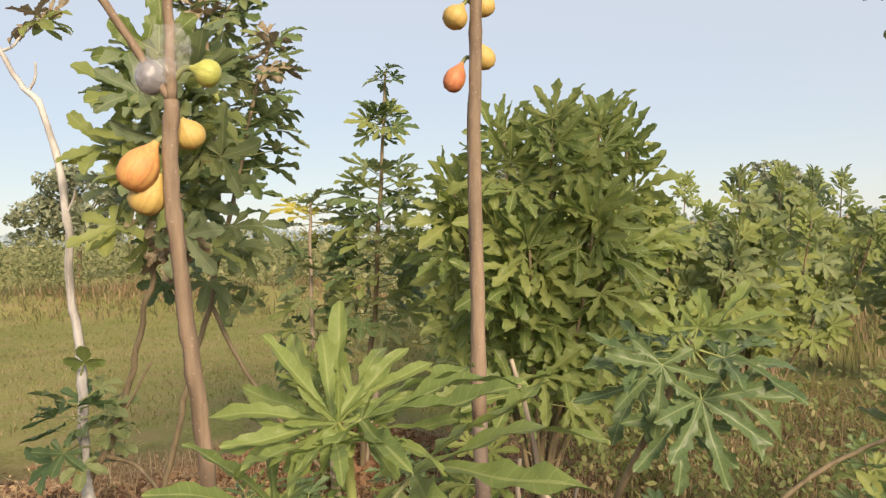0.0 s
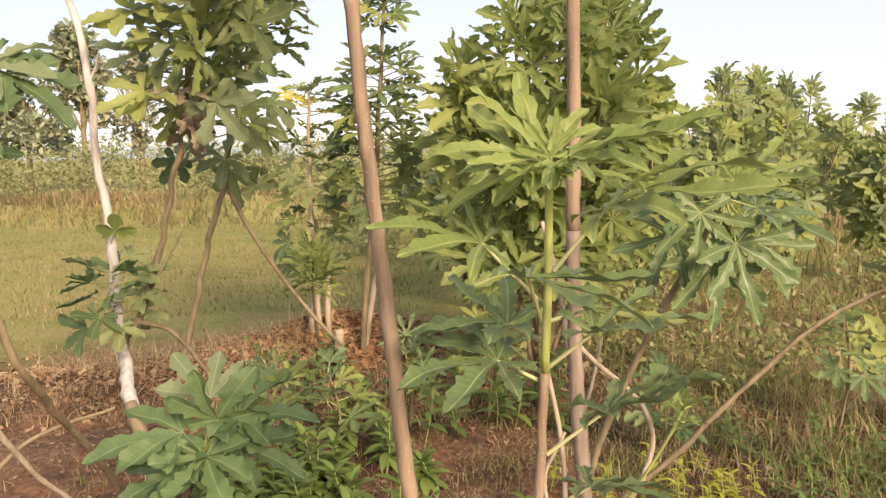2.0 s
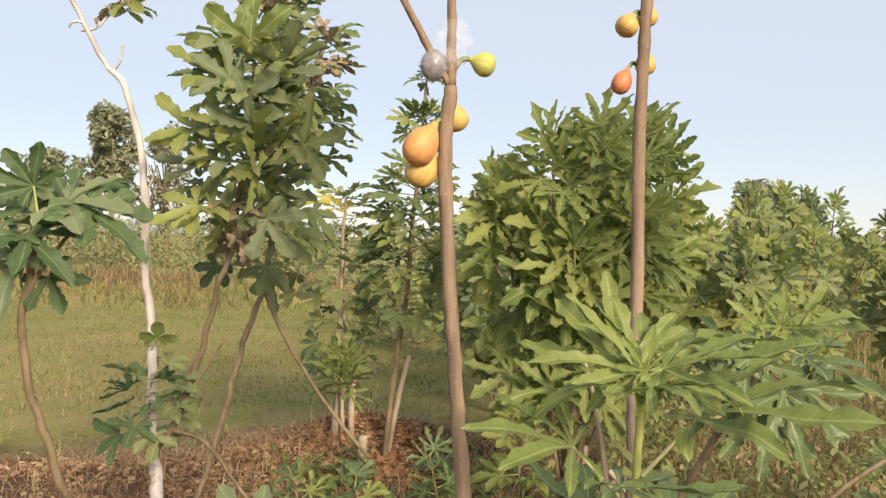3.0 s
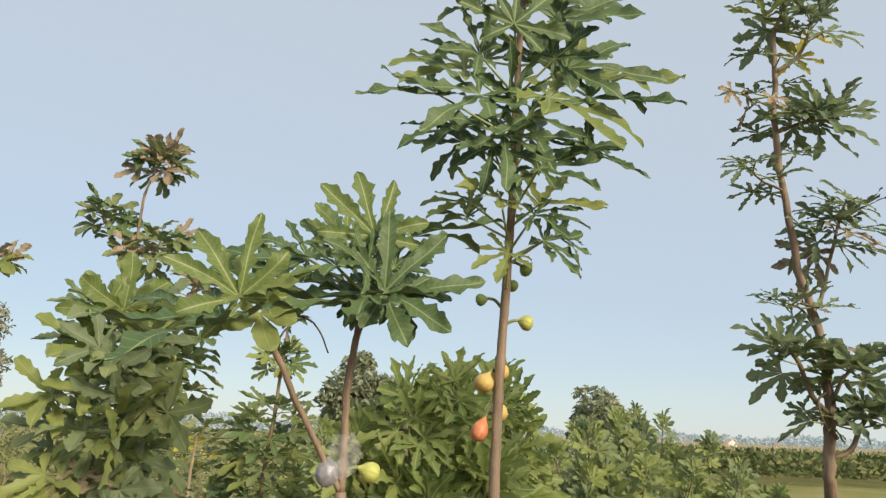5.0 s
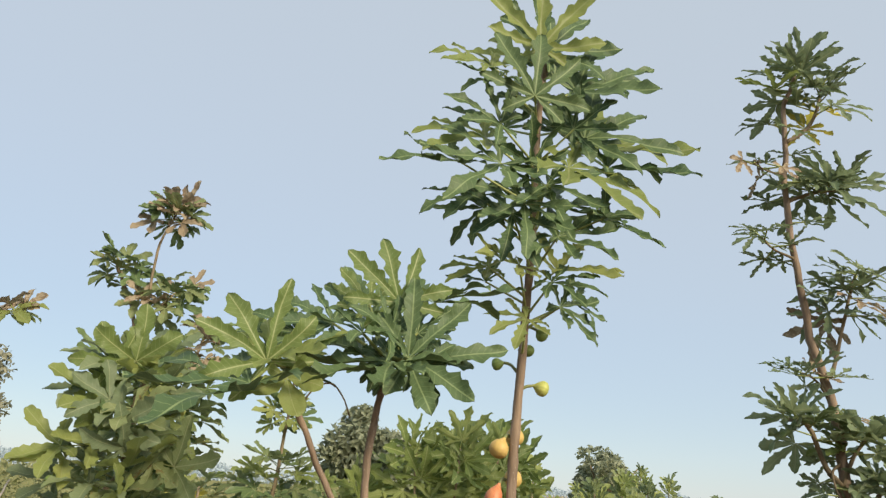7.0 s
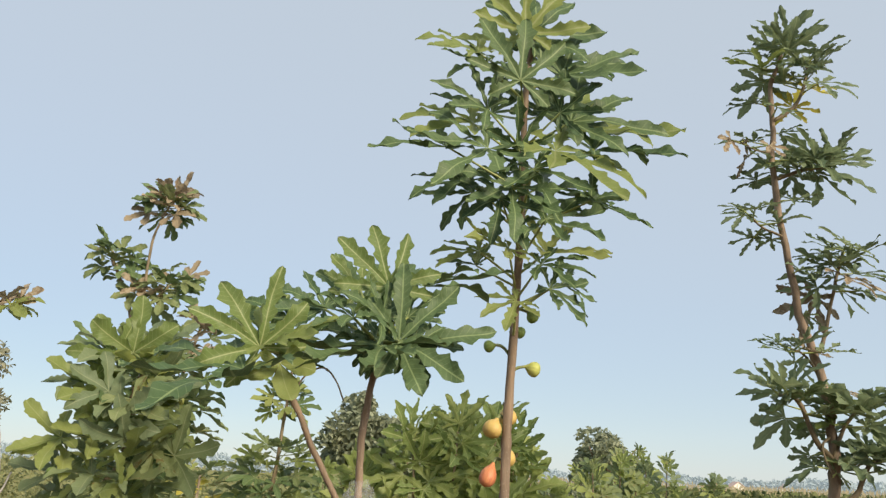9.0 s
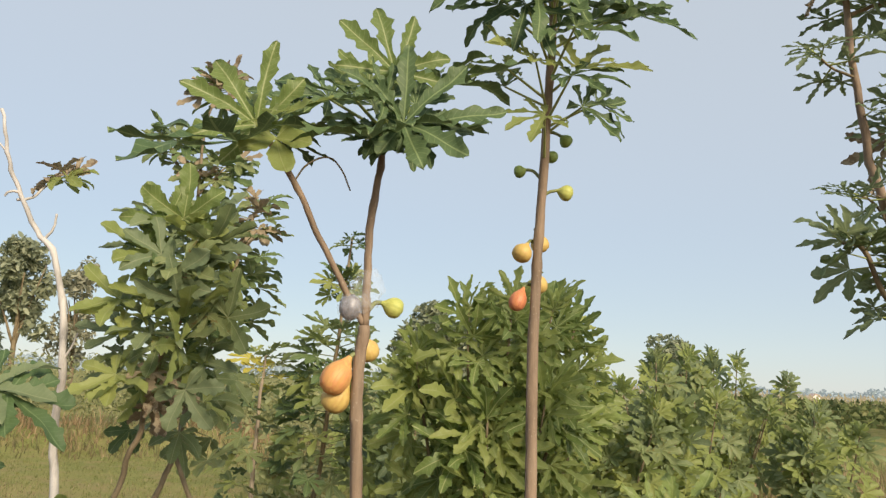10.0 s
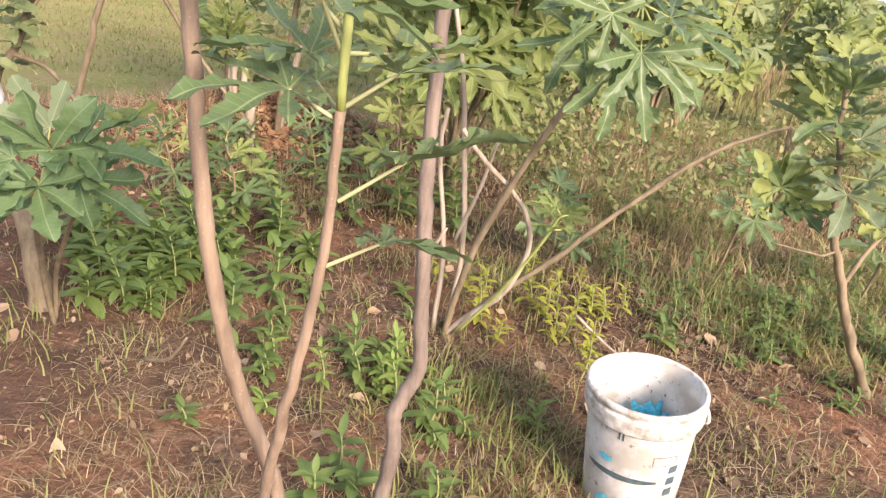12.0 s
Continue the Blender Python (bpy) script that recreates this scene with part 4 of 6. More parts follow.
for s, j, tip, up, m, kind, v in (
    ((-0.042, 0.76, 1.174), (-0.119, 0.725, 1.256), (-0.238, 0.7, 1.313), (0.2, -0.4, 1), LEAF_YOUNG, "narrow", 0),
    ((-0.046, 0.705, 1.339), (-0.027, 0.7, 1.351), (0.123, 0.72, 1.415), (-0.3, -0.2, 1), LEAF_YOUNG, "narrow", 1),
    ((-0.037, 0.735, 1.222), (0.019, 0.72, 1.293), (0.183, 0.7, 1.397), (-0.35, 0.0, 1), LEAF_YOUNG, "narrow", 2),
    ((-0.046, 0.705, 1.339), (-0.029, 0.69, 1.339), (0.063, 0.66, 1.325), (0, -0.2, 1), LEAF_YOUNG, "narrow", 3),
    ((-0.046, 0.705, 1.339), (-0.055, 0.7, 1.347), (-0.17, 0.68, 1.381), (0.1, -0.6, 0.8), LEAF_YOUNG, "narrow", 4),
    ((-0.046, 0.705, 1.339), (-0.048, 0.69, 1.351), (-0.075, 0.66, 1.393), (0, -1, 0.3), LEAF_YOUNG, "narrow", 5),
    ((-0.046, 0.705, 1.339), (-0.039, 0.74, 1.357), (-0.011, 0.82, 1.426), (0, -1, 0.4), LEAF_YOUNG, "narrow", 0),
    ((-0.046, 0.705, 1.339), (-0.064, 0.74, 1.342), (-0.138, 0.82, 1.435), (0, -1, 0.4), LEAF_YOUNG, "narrow", 1),
    ((-0.046, 0.705, 1.339), (-0.046, 0.66, 1.34), (-0.021, 0.58, 1.359), (0, -0.3, 1), LEAF_YOUNG, "narrow", 2),
    ((-0.046, 0.705, 1.339), (-0.071, 0.68, 1.332), (-0.15, 0.64, 1.355), (0, -0.3, 1), LEAF_YOUNG, "narrow", 3),
    ((-0.043, 0.765, 1.145), (-0.071, 0.7, 1.221), (0.054, 0.62, 1.202), (0, 0.1, 1), LEAF, "narrow", 5),
    ((-0.039, 0.77, 1.098), (0.015, 0.76, 1.142), (0.147, 0.74, 1.17), (0, -0.12, 1), LEAF, "deep", 1),
    ((-0.038, 0.78, 0.985), (0.035, 0.77, 1.044), (0.169, 0.74, 1.094), (-0.2, 0.15, 1), LEAF, "deep", 2),
    ((-0.044, 0.77, 1.08), (-0.1, 0.76, 1.111), (-0.235, 0.72, 1.123), (0, -0.25, 1), LEAF, "deep", 3),
    ((-0.044, 0.77, 1.13), (-0.084, 0.8, 1.145), (-0.213, 0.84, 1.158), (0, -0.2, 1), LEAF, "deep", 4),
    ((-0.054, 0.8, 0.889), (0.021, 0.8, 0.932), (0.15, 0.8, 0.939), (0, 0.25, 1), LEAF, "deep", 0),
    ((-0.044, 0.77, 1.09), (-0.078, 0.84, 1.109), (-0.167, 0.92, 1.131), (0, -0.4, 1), LEAF, "deep", 5),
    ((-0.045, 0.76, 1.156), (0.019, 0.84, 1.152), (0.149, 0.92, 1.118), (0, -0.2, 1), LEAF_PALE, "deep", 1),
):
    place_leaf(young, kind, m, s, j, tip, up, v, PETIOLE_PALE if s[2] < 1.3 else PETIOLE, 0.0024)

# ---- low spreading fig with drooping glossy leaves ----
DBASE = (0.30, 2.30, -0.02)
LOW_A = [DBASE, (0.34, 2.26, 0.30), (0.45, 2.15, 0.70), (0.58, 2.02, 1.05), (0.65, 1.96, 1.24)]
LOW_DIAG = [DBASE, (0.42, 2.28, 0.16), (0.60, 2.22, 0.36), (0.79, 2.18, 0.58), (1.03, 2.16, 0.81), (1.24, 2.14, 0.92)]
low = thing("fig_tree", DBASE, "low spreading fig with glossy drooping leaves and several thin stems", "fig tree", "fig trees")
stem("trunk", low, LOW_A, 0.013, 0.008, BARK_DULL, "", 9)
stem("branch", low, LOW_DIAG, 0.0115, 0.0060, BARK_DULL, "brown slanting branch", 10, 7, 9, 0.28)
stem("branch", low, [(0.30, 2.30, 0.02), (0.39, 2.24, 0.15), (0.469, 2.2, 0.247), (0.524, 2.2, 0.40), (0.505, 2.2, 0.51), (0.44, 2.2, 0.60), (0.325, 2.2, 0.70), (0.255, 2.2, 0.78)], 0.0095, 0.0075, BARK_PALE, "pale curving bare branch", 11)
stem("branch", low, [(0.31, 2.33, 0.0), (0.335, 2.36, 0.3), (0.30, 2.38, 0.62), (0.255, 2.4, 0.90), (0.20, 2.4, 1.12)], 0.0115, 0.007, BARK_PALE, "pale upright bare branch", 12)
stem("branch", low, [(0.27, 2.34, 0.0), (0.27, 2.38, 0.3), (0.215, 2.4, 0.64), (0.22, 2.4, 0.80)], 0.010, 0.007, BARK_PALE, "pale upright bare branch", 13)
stem("branch", low, [(0.30, 2.36, 0.35), (0.36, 2.36, 0.55), (0.40, 2.38, 0.72)], 0.007, 0.005, BARK_PALE, "", 14)
stem("branch", low, [(0.25, 2.33, 0.0), (0.20, 2.36, 0.22), (0.26, 2.3, 0.42)], 0.008, 0.006, BARK_PALE, "", 15)
DT = Vector((0.645, 1.96, 1.215))
for j, tip, m, up, v in (
    ((0.550, 1.890, 1.184), (0.500, 1.84, 0.985), LEAF, (-0.15, -1, 0.35), 0),
    ((0.640, 1.870, 1.100), (0.690, 1.82, 0.885), LEAF, (0.1, -1, 0.4), 1),
    ((0.590, 1.900, 1.050), (0.580, 1.85, 0.860), LEAF, (0, -1, 0.4), 2),
    ((0.720, 1.940, 1.190), (0.965, 1.90, 1.165), LEAF, (0, -0.3, 1), 3),
    ((0.690, 1.930, 1.260), (0.880, 1.88, 1.335), LEAF_YOUNG, (-0.1, -0.5, 1), 4),
    ((0.610, 1.960, 1.260), (0.520, 1.95, 1.345), LEAF_YOUNG, (0.3, -1, 0.6), 5),
    ((0.655, 1.940, 1.270), (0.660, 1.92, 1.370), LEAF_YOUNG, (0, -1, 0.3), 1),
    ((0.530, 1.970, 1.200), (0.360, 1.95, 1.160), LEAF, (0, -0.6, 1), 2),
    ((0.520, 2.010, 1.110), (0.400, 1.96, 0.960), LEAF, (-0.2, -1, 0.6), 3),
    ((0.760, 2.000, 1.080), (0.900, 1.95, 0.960), LEAF, (0.2, -1, 0.7), 4),
    ((0.600, 2.050, 1.220), (0.500, 2.20, 1.240), LEAF, (0, 0, 1), 0),
    ((0.700, 2.060, 1.200), (0.850, 2.17, 1.200), LEAF, (0, 0, 1), 5)):
    place_leaf(low, "deep", m, DT, j, tip, up, v, PETIOLE, 0.003)
TIPD = Vector((1.23, 2.14, 0.90))
for j, tip, m, up, v in (
    ((1.215, 2.085, 0.735), (1.13, 2.03, 0.86), LEAF_PALE, (0, -1, 0.5), 0),
    ((1.235, 2.085, 0.745), (1.24, 2.03, 0.90), LEAF, (0, -1, 0.4), 1),
    ((1.26, 2.09, 0.74), (1.37, 2.03, 0.83), LEAF_PALE, (0, -1, 0.5), 2),
    ((1.22, 2.08, 0.70), (1.10, 2.00, 0.69), LEAF, (0, -0.7, 1), 3),
    ((1.28, 2.08, 0.70), (1.42, 2.00, 0.70), LEAF, (0, -0.7, 1), 4)):
    place_leaf(low, "mid", m, TIPD - Vector((0, 0.02, 0.22)), j, tip, up, v, PETIOLE, 0.003)
stem("branch", low, [(1.24, 2.14, 0.92), (1.235, 2.11, 0.80), (1.23, 2.09, 0.66)], 0.007, 0.005, BARK_DULL, "", 16)

stem("shoot", low, [(0.34, 2.26, 0.05), (0.45, 2.12, 0.30), (0.53, 2.03, 0.52), (0.55, 2.0, 0.60)], 0.006, 0.004, BARK_GREEN, "", 26)
foliage(low, [(0.54, 2.02, 0.55), (0.55, 2.0, 0.61)], 0, 1, 5, (0.09, 0.08), (0.04, 0.03), 0, 40, 0, 25, "broad", (LEAF_YOUNG,), 99, az0=60)

# ---- fig at the side of the path, above the bucket ----
RIGHT = [(1.84, 2.16, -0.02), (1.71, 2.12, 0.16), (1.60, 2.10, 0.34), (1.52, 2.10, 0.50), (1.46, 2.10, 0.62), (1.43, 2.10, 0.74), (1.38, 2.12, 0.95), (1.36, 2.12, 1.10)]
right_fig = thing("fig_tree", RIGHT[0], "small fig with thin brown stem and broad green leaves", "fig tree", "fig trees")
stem("trunk", right_fig, RIGHT, 0.019, 0.008, BARK_DULL, "", 17, flare=0.6)
stem("branch", right_fig, [(1.55, 2.10, 0.44), (1.62, 2.12, 0.58), (1.74, 2.16, 0.72)], 0.009, 0.006, BARK_DULL, "", 18)
stem("twig", right_fig, [(1.49, 2.095, 0.56), (1.43, 2.07, 0.545), (1.368, 2.05, 0.558), (1.241, 2.05, 0.576)], 0.0045, 0.003, BARK_DULL, "thin bare side twig", 29)
foliage(right_fig, RIGHT, 0.72, 1.0, 18, (0.17, 0.15), (0.10, 0.05), 10, 45, -10, 35, "mid", (LEAF_DULL, LEAF_PALE, LEAF, LEAF_DULL), 41, az0=200)
foliage(right_fig, [(1.62, 2.12, 0.58), (1.74, 2.16, 0.72)], 0.3, 1.0, 8, (0.15, 0.13), (0.08, 0.05), 10, 40, -10, 30, "mid", (LEAF_PALE, LEAF, LEAF_PALE), 42, az0=120)

# ---- tall old fig at the side, sparse crown ----
SIDE = [(2.10, 2.40, -0.02), (1.86, 2.22, 0.60), (1.60, 2.06, 1.20), (1.40, 1.93, 1.62), (1.377, 1.90, 1.735), (1.392, 1.90, 1.879), (1.398, 1.90, 2.028), (1.380, 1.90, 2.162), (1.325, 1.90, 2.377), (1.292, 1.90, 2.624), (1.272, 1.90, 2.907), (1.283, 1.90, 3.117), (1.301, 1.90, 3.287), (1.353, 1.88, 3.444)]
side = thing("fig_tree", SIDE[0], "tall leaning old fig, sparse leaf clusters, some dry leaves", "fig tree", "fig trees")
stem("trunk", side, SIDE, 0.024, 0.007, BARK, "grey-brown leaning trunk", 19, 5, 11, 0.12, 0.5)
DRYISH = (LEAF_DIM, LEAF_DULL, LEAF_DRY)
for k, (pts, r, n, size, el, bl, kind, mats) in enumerate((
    # young leaf tone in this top cluster stands in for sunlit yellowish leaves
    ([(1.301, 1.90, 3.287), (1.353, 1.88, 3.444)], 0.006, 17, 0.16, (0, 60), (-15, 65), "deep", (LEAF_DIM, LEAF_DULL, LEAF_YOUNG)),
    ([(1.283, 1.90, 3.117), (1.384, 1.88, 3.203), (1.429, 1.86, 3.357)], 0.008, 15, 0.17, (10, 50), (-10, 50), "deep", (LEAF_DIM, LEAF_DULL, LEAF_DULL, LEAF_YELLOW)),
    ([(1.274, 1.90, 2.885), (1.356, 1.88, 2.917), (1.467, 1.86, 2.943)], 0.008, 17, 0.19, (0, 40), (-25, 40), "deep", (LEAF_DIM, LEAF_DIM, LEAF_DULL)),
    ([(1.280, 1.90, 2.665), (1.206, 1.90, 2.690), (1.147, 1.88, 2.720)], 0.005, 9, 0.12, (0, 40), (-20, 25), "deep", (LEAF_DIM, LEAF_DULL)),
    ([(1.387, 1.90, 2.261), (1.428, 1.89, 2.385), (1.471, 1.87, 2.556), (1.490, 1.86, 2.622)], 0.007, 20, 0.17, (-5, 35), (-30, 25), "deep", (LEAF_DIM, LEAF_DULL, LEAF_DIM, LEAF_DIM, LEAF_DIM, LEAF_DRY)),
    ([(1.367, 1.90, 2.181), (1.310, 1.88, 2.236), (1.246, 1.86, 2.251)], 0.005, 9, 0.13, (-10, 30), (-30, 10), "deep", DRYISH),
    ([(1.390, 1.90, 1.897), (1.324, 1.88, 1.950), (1.251, 1.86, 2.078), (1.177, 1.85, 2.093)], 0.010, 16, 0.15, (0, 35), (-15, 25), "mid", (LEAF_DULL, LEAF_DULL, LEAF)),
    ([(1.381, 1.90, 1.879), (1.416, 1.87, 1.991), (1.470, 1.84, 2.070)], 0.008, 15, 0.15, (0, 35), (-15, 30), "mid", (LEAF_DIM, LEAF_DULL, LEAF_YOUNG)),
    ([(1.377, 1.90, 1.752), (1.457, 1.89, 1.790), (1.502, 1.87, 1.883), (1.583, 1.86, 1.904)], 0.010, 20, 0.14, (0, 35), (-15, 30), "mid", (LEAF_DIM, LEAF_DULL, LEAF_DULL)),
    ([(1.279, 1.90, 2.988), (1.196, 1.89, 2.988), (1.135, 1.88, 3.007)], 0.003, 5, 0.08, (-10, 20), (-50, -20), "broad", (LEAF_DRY,)),
    ([(1.392, 1.90, 1.972), (1.333, 1.87, 1.932), (1.345, 1.85, 1.841)], 0.005, 6, 0.11, (-10, 20), (-50, -10), "mid", (LEAF_DIM, LEAF_DULL)))):
    if k:
        stem("branch", side, pts, r, r * 0.6, BARK_DULL, "", 20 + k)
    foliage(side, pts, 0.55 if k else 0.2, 1.0, (n * 2 + 2) // 3, (size, size * 0.9), (0.07, 0.04), *el, *bl, kind, mats, 51 + k, sunward=0.4)
foliage(side, SIDE, 0.60, 0.86, 8, (0.10, 0.11), (0.06, 0.05), 0, 10, -25, 0, "deep", (LEAF_DIM, LEAF_DIM, LEAF_DIM, LEAF_DULL, LEAF_DRY), 66, sunward=0.4)
foliage(side, SIDE, 0.85, 0.93, 6, (0.13, 0.13), (0.07, 0.06), 0, 10, -25, 0, "deep", (LEAF_DIM, LEAF_DIM, LEAF_DULL), 67, sunward=0.4)

# ---- old fig with one dead white stem and a dense crown ----
WBASE = (-1.055, 2.28, -0.03)
WTRUNK = [WBASE, (-1.085, 2.30, 0.16), (-1.165, 2.38, 0.36), (-1.245, 2.48, 0.50)]
WHITE = [(-1.235, 2.465, 0.48), (-1.29, 2.57, 0.56), (-1.345, 2.69, 0.64), (-1.372, 2.72, 0.74), (-1.378, 2.73, 0.90), (-1.388, 2.74, 1.11), (-1.412, 2.74, 1.32), (-1.42, 2.74, 1.62), (-1.448, 2.74, 1.86), (-1.515, 2.745, 2.06), (-1.59, 2.75, 2.14), (-1.675, 2.75, 2.30), (-1.738, 2.75, 2.44), (-1.785, 2.75, 2.62)]
BROWN = [(-1.345, 2.70, 0.64), (-1.256, 2.74, 0.85), (-1.18, 2.74, 1.10), (-1.114, 2.74, 1.348), (-1.063, 2.74, 1.595), (-1.00, 2.72, 1.85), (-0.975, 2.70, 2.10), (-0.97, 2.68, 2.24)]
old = thing("fig_tree", WBASE, "old fig with dead white stem, brown stem and dense crown", "fig tree", "fig trees")
stem("trunk", old, WTRUNK, 0.040, 0.022, BARK_DULL, "thick brown base", 30, 5, 12, 0.12, 0.35)
stem("dead_stem", old, WHITE, 0.0235, 0.0060, BARK_WHITE, "bleached white bare stem", 31, 6, 10, 0.24)
stem("branch", old, BROWN, 0.0125, 0.008, BARK_DULL, "brown curved stem", 32, 6, 10, 0.22, 0.0, 1.7)
stem("twig", old, [(-1.675, 2.75, 2.25), (-1.63, 2.78, 2.27), (-1.60, 2.8, 2.32), (-1.55, 2.8, 2.36)], 0.006, 0.004, BARK_WHITE, "", 33)
stem("twig", old, [(-1.56, 2.75, 2.09), (-1.52, 2.74, 2.14), (-1.51, 2.73, 2.20)], 0.006, 0.004, BARK_WHITE, "", 34)
stem("twig", old, [(-1.738, 2.75, 2.44), (-1.765, 2.74, 2.47), (-1.80, 2.74, 2.49)], 0.004, 0.003, BARK_WHITE, "", 38)
stem("twig", old, [(-1.66, 2.75, 2.28), (-1.70, 2.74, 2.28), (-1.72, 2.74, 2.26)], 0.006, 0.004, BARK_WHITE, "", 39)
stem("twig", old, [(-1.425, 2.74, 1.62), (-1.39, 2.73, 1.68), (-1.37, 2.73, 1.74)], 0.005, 0.003, BARK_WHITE, "", 35)
stem("branch", old, [(-1.30, 2.72, 0.74), (-1.16, 2.70, 0.70), (-1.04, 2.68, 0.56), (-0.93, 2.66, 0.43)], 0.009, 0.006, BARK_DULL, "dark drooping branch", 36)
stem("branch", old, [(-1.27, 2.73, 0.82), (-1.18, 2.70, 0.95), (-1.09, 2.68, 1.09)], 0.006, 0.004, BARK_DULL, "", 37)
foliage(old, [(-1.55, 2.8, 2.36), (-1.50, 2.8, 2.37)], 0, 1, 7, (0.13, 0.12), (0.05, 0.03), 0, 30, -25, 20, "round", (LEAF_PALE, LEAF_PALE, LEAF_DRY), 61, sunward=1.0)
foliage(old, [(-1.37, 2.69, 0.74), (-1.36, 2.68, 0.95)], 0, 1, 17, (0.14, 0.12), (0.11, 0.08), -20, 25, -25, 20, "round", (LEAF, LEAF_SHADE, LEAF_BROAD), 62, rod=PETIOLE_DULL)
foliage(old, BROWN, 0.55, 0.80, 24, (0.20, 0.21), (0.17, 0.16), -5, 25, -20, 15, "broad", (LEAF_DULL, LEAF_BROAD, LEAF_DULL, LEAF_BROAD, LEAF_PALE), 63, rod=PETIOLE_DULL, jitter=1.6, sunward=1.1)
foliage(old, BROWN, 0.58, 0.86, 14, (0.18, 0.18), (0.11, 0.12), -5, 35, -28, 15, "broad", (LEAF_BROAD, LEAF, LEAF_DULL), 66, rod=PETIOLE_DULL, jitter=1.7, sunward=0.9)
foliage(old, BROWN, 0.80, 0.96, 13, (0.21, 0.19), (0.13, 0.06), 5, 45, -5, 50, "broad", (LEAF_DULL, LEAF_PALE, LEAF_BROAD, LEAF_PALE), 64, rod=PETIOLE_DULL, jitter=1.4, sunward=1.1)
foliage(old, BROWN, 0.56, 0.70, 8, (0.16, 0.16), (0.09, 0.08), -40, -20, -65, -45, "broad", (LEAF_DRY, LEAF_PALE, LEAF_BROAD), 65, rod=PETIOLE_DULL)
place_leaf(old, "broad", LEAF_VEINY, (-0.985, 2.68, 2.18), (-0.990, 2.60, 2.185), (-0.975, 2.56, 2.43), (0, -1, 0.2), 0)
place_leaf(old, "broad", LEAF_VEINY, (-0.985, 2.68, 2.16), (-1.05, 2.60, 2.17), (-1.16, 2.56, 2.33), (0.1, -1, 0.3), 3)
place_leaf(old, "broad", LEAF_PALE, (-0.985, 2.68, 2.10), (-1.08, 2.58, 2.05), (-1.27, 2.54, 2.12), (0.0, -0.8, 0.8), 4)
place_leaf(old, "broad", LEAF_PALE, (-0.97, 2.68, 2.15), (-0.93, 2.60, 2.10), (-0.82, 2.56, 2.17), (0.1, -1, 0.5), 1)
place_leaf(old, "broad", LEAF_PALE, (-0.97, 2.68, 2.05), (-0.90, 2.58, 1.98), (-0.78, 2.54, 2.01), (0.1, -1, 0.6), 2)
rng = random.Random(68)
for k in range(11):
    a, e = rng.uniform(-1.25, 1.25), rng.uniform(-0.85, 1.2)
    n = Vector((math.sin(a) * math.cos(e), -math.cos(a) * math.cos(e), math.sin(e)))
    j = Vector((-1.0, 2.72, 1.86)) + Vector((n.x * 0.22, n.y * 0.22, n.z * 0.36))
    down = (Vector((n.x * 1.2 + rng.uniform(-0.6, 0.6), -0.3, rng.uniform(-0.5, 0.45)))).normalized()
    place_leaf(old, "broad", (LEAF_PALE, LEAF_DULL, LEAF_YELLOW if k == 9 else LEAF_BROAD, LEAF_DULL)[k % 4], along(BROWN, 0.66 + 0.3 * (e + 0.85) / 2.05), j, j + down * rng.uniform(0.16, 0.22), n + Vector((0, -0.5, 0.4)), k % 6, PETIOLE_DULL)
place_leaf(old, "full", LEAF_YOUNG, (-1.375, 2.72, 1.04), (-1.345, 2.69, 1.09), (-1.315, 2.65, 1.165), (0.5, -1, 0.3), 2)
for k, (x, y, z) in enumerate(((-0.80, 2.6, 2.02), (-1.2, 2.6, 1.75))):
    fig((x, y, z), (x + 0.02, y + 0.03, z + 0.03), 0.035, FIG_UNRIPE if k else FIG_GREEN, "small green fig among the dense leaves", 0.9)

# ---- fig behind it, ragged top with dry leaves ----
BACK = [(-1.46, 3.42, -0.02), (-1.40, 3.41, 0.30), (-1.268, 3.4, 0.721), (-1.187, 3.4, 1.031), (-1.106, 3.42, 1.365), (-1.12, 3.55, 1.8), (-1.20, 3.7, 2.25), (-1.27, 3.8, 2.52), (-1.38, 3.82, 2.76), (-1.43, 3.82, 2.89)]
BACK_B = [(-1.106, 3.42, 1.365), (-1.02, 3.5, 1.75), (-0.96, 3.6, 2.15), (-0.92, 3.75, 2.45), (-0.88, 3.8, 2.53)]
BACK_C = [(-1.20, 3.7, 2.25), (-1.22, 3.75, 2.70), (-1.22, 3.78, 2.98), (-1.16, 3.8, 3.20)]
BACK_D = [(-1.215, 3.74, 2.55), (-1.14, 3.78, 2.67), (-1.08, 3.80, 2.75)]
back = thing("fig_tree", BACK[0], "fig with ragged crown of green and dry brown leaves", "fig tree", "fig trees")
stem("trunk", back, BACK, 0.0155, 0.008, BARK_DULL, "brown curved stem", 40, 6, 10, 0.22, 0.2, 1.6)
stem("branch", back, BACK_B, 0.012, 0.006, BARK_DULL, "", 41)
stem("branch", back, BACK_D, 0.007, 0.004, BARK_DULL, "", 44)
stem("branch", back, BACK_C, 0.010, 0.005, BARK_DULL, "", 42)
stem("branch", back, [(-1.13, 3.42, 1.24), (-1.00, 3.38, 1.0), (-0.86, 3.36, 0.78), (-0.72, 3.35, 0.60), (-0.60, 3.35, 0.46)], 0.011, 0.008, BARK_DULL, "straight dark slanting stick", 43)
foliage(back, BACK, 0.44, 0.80, 44, (0.17, 0.17), (0.19, 0.17), -5, 20, -30, 0, "round", (LEAF_BROAD, LEAF_BROAD, LEAF), 71, rod=PETIOLE_DULL, jitter=1.7, sunward=0.5)
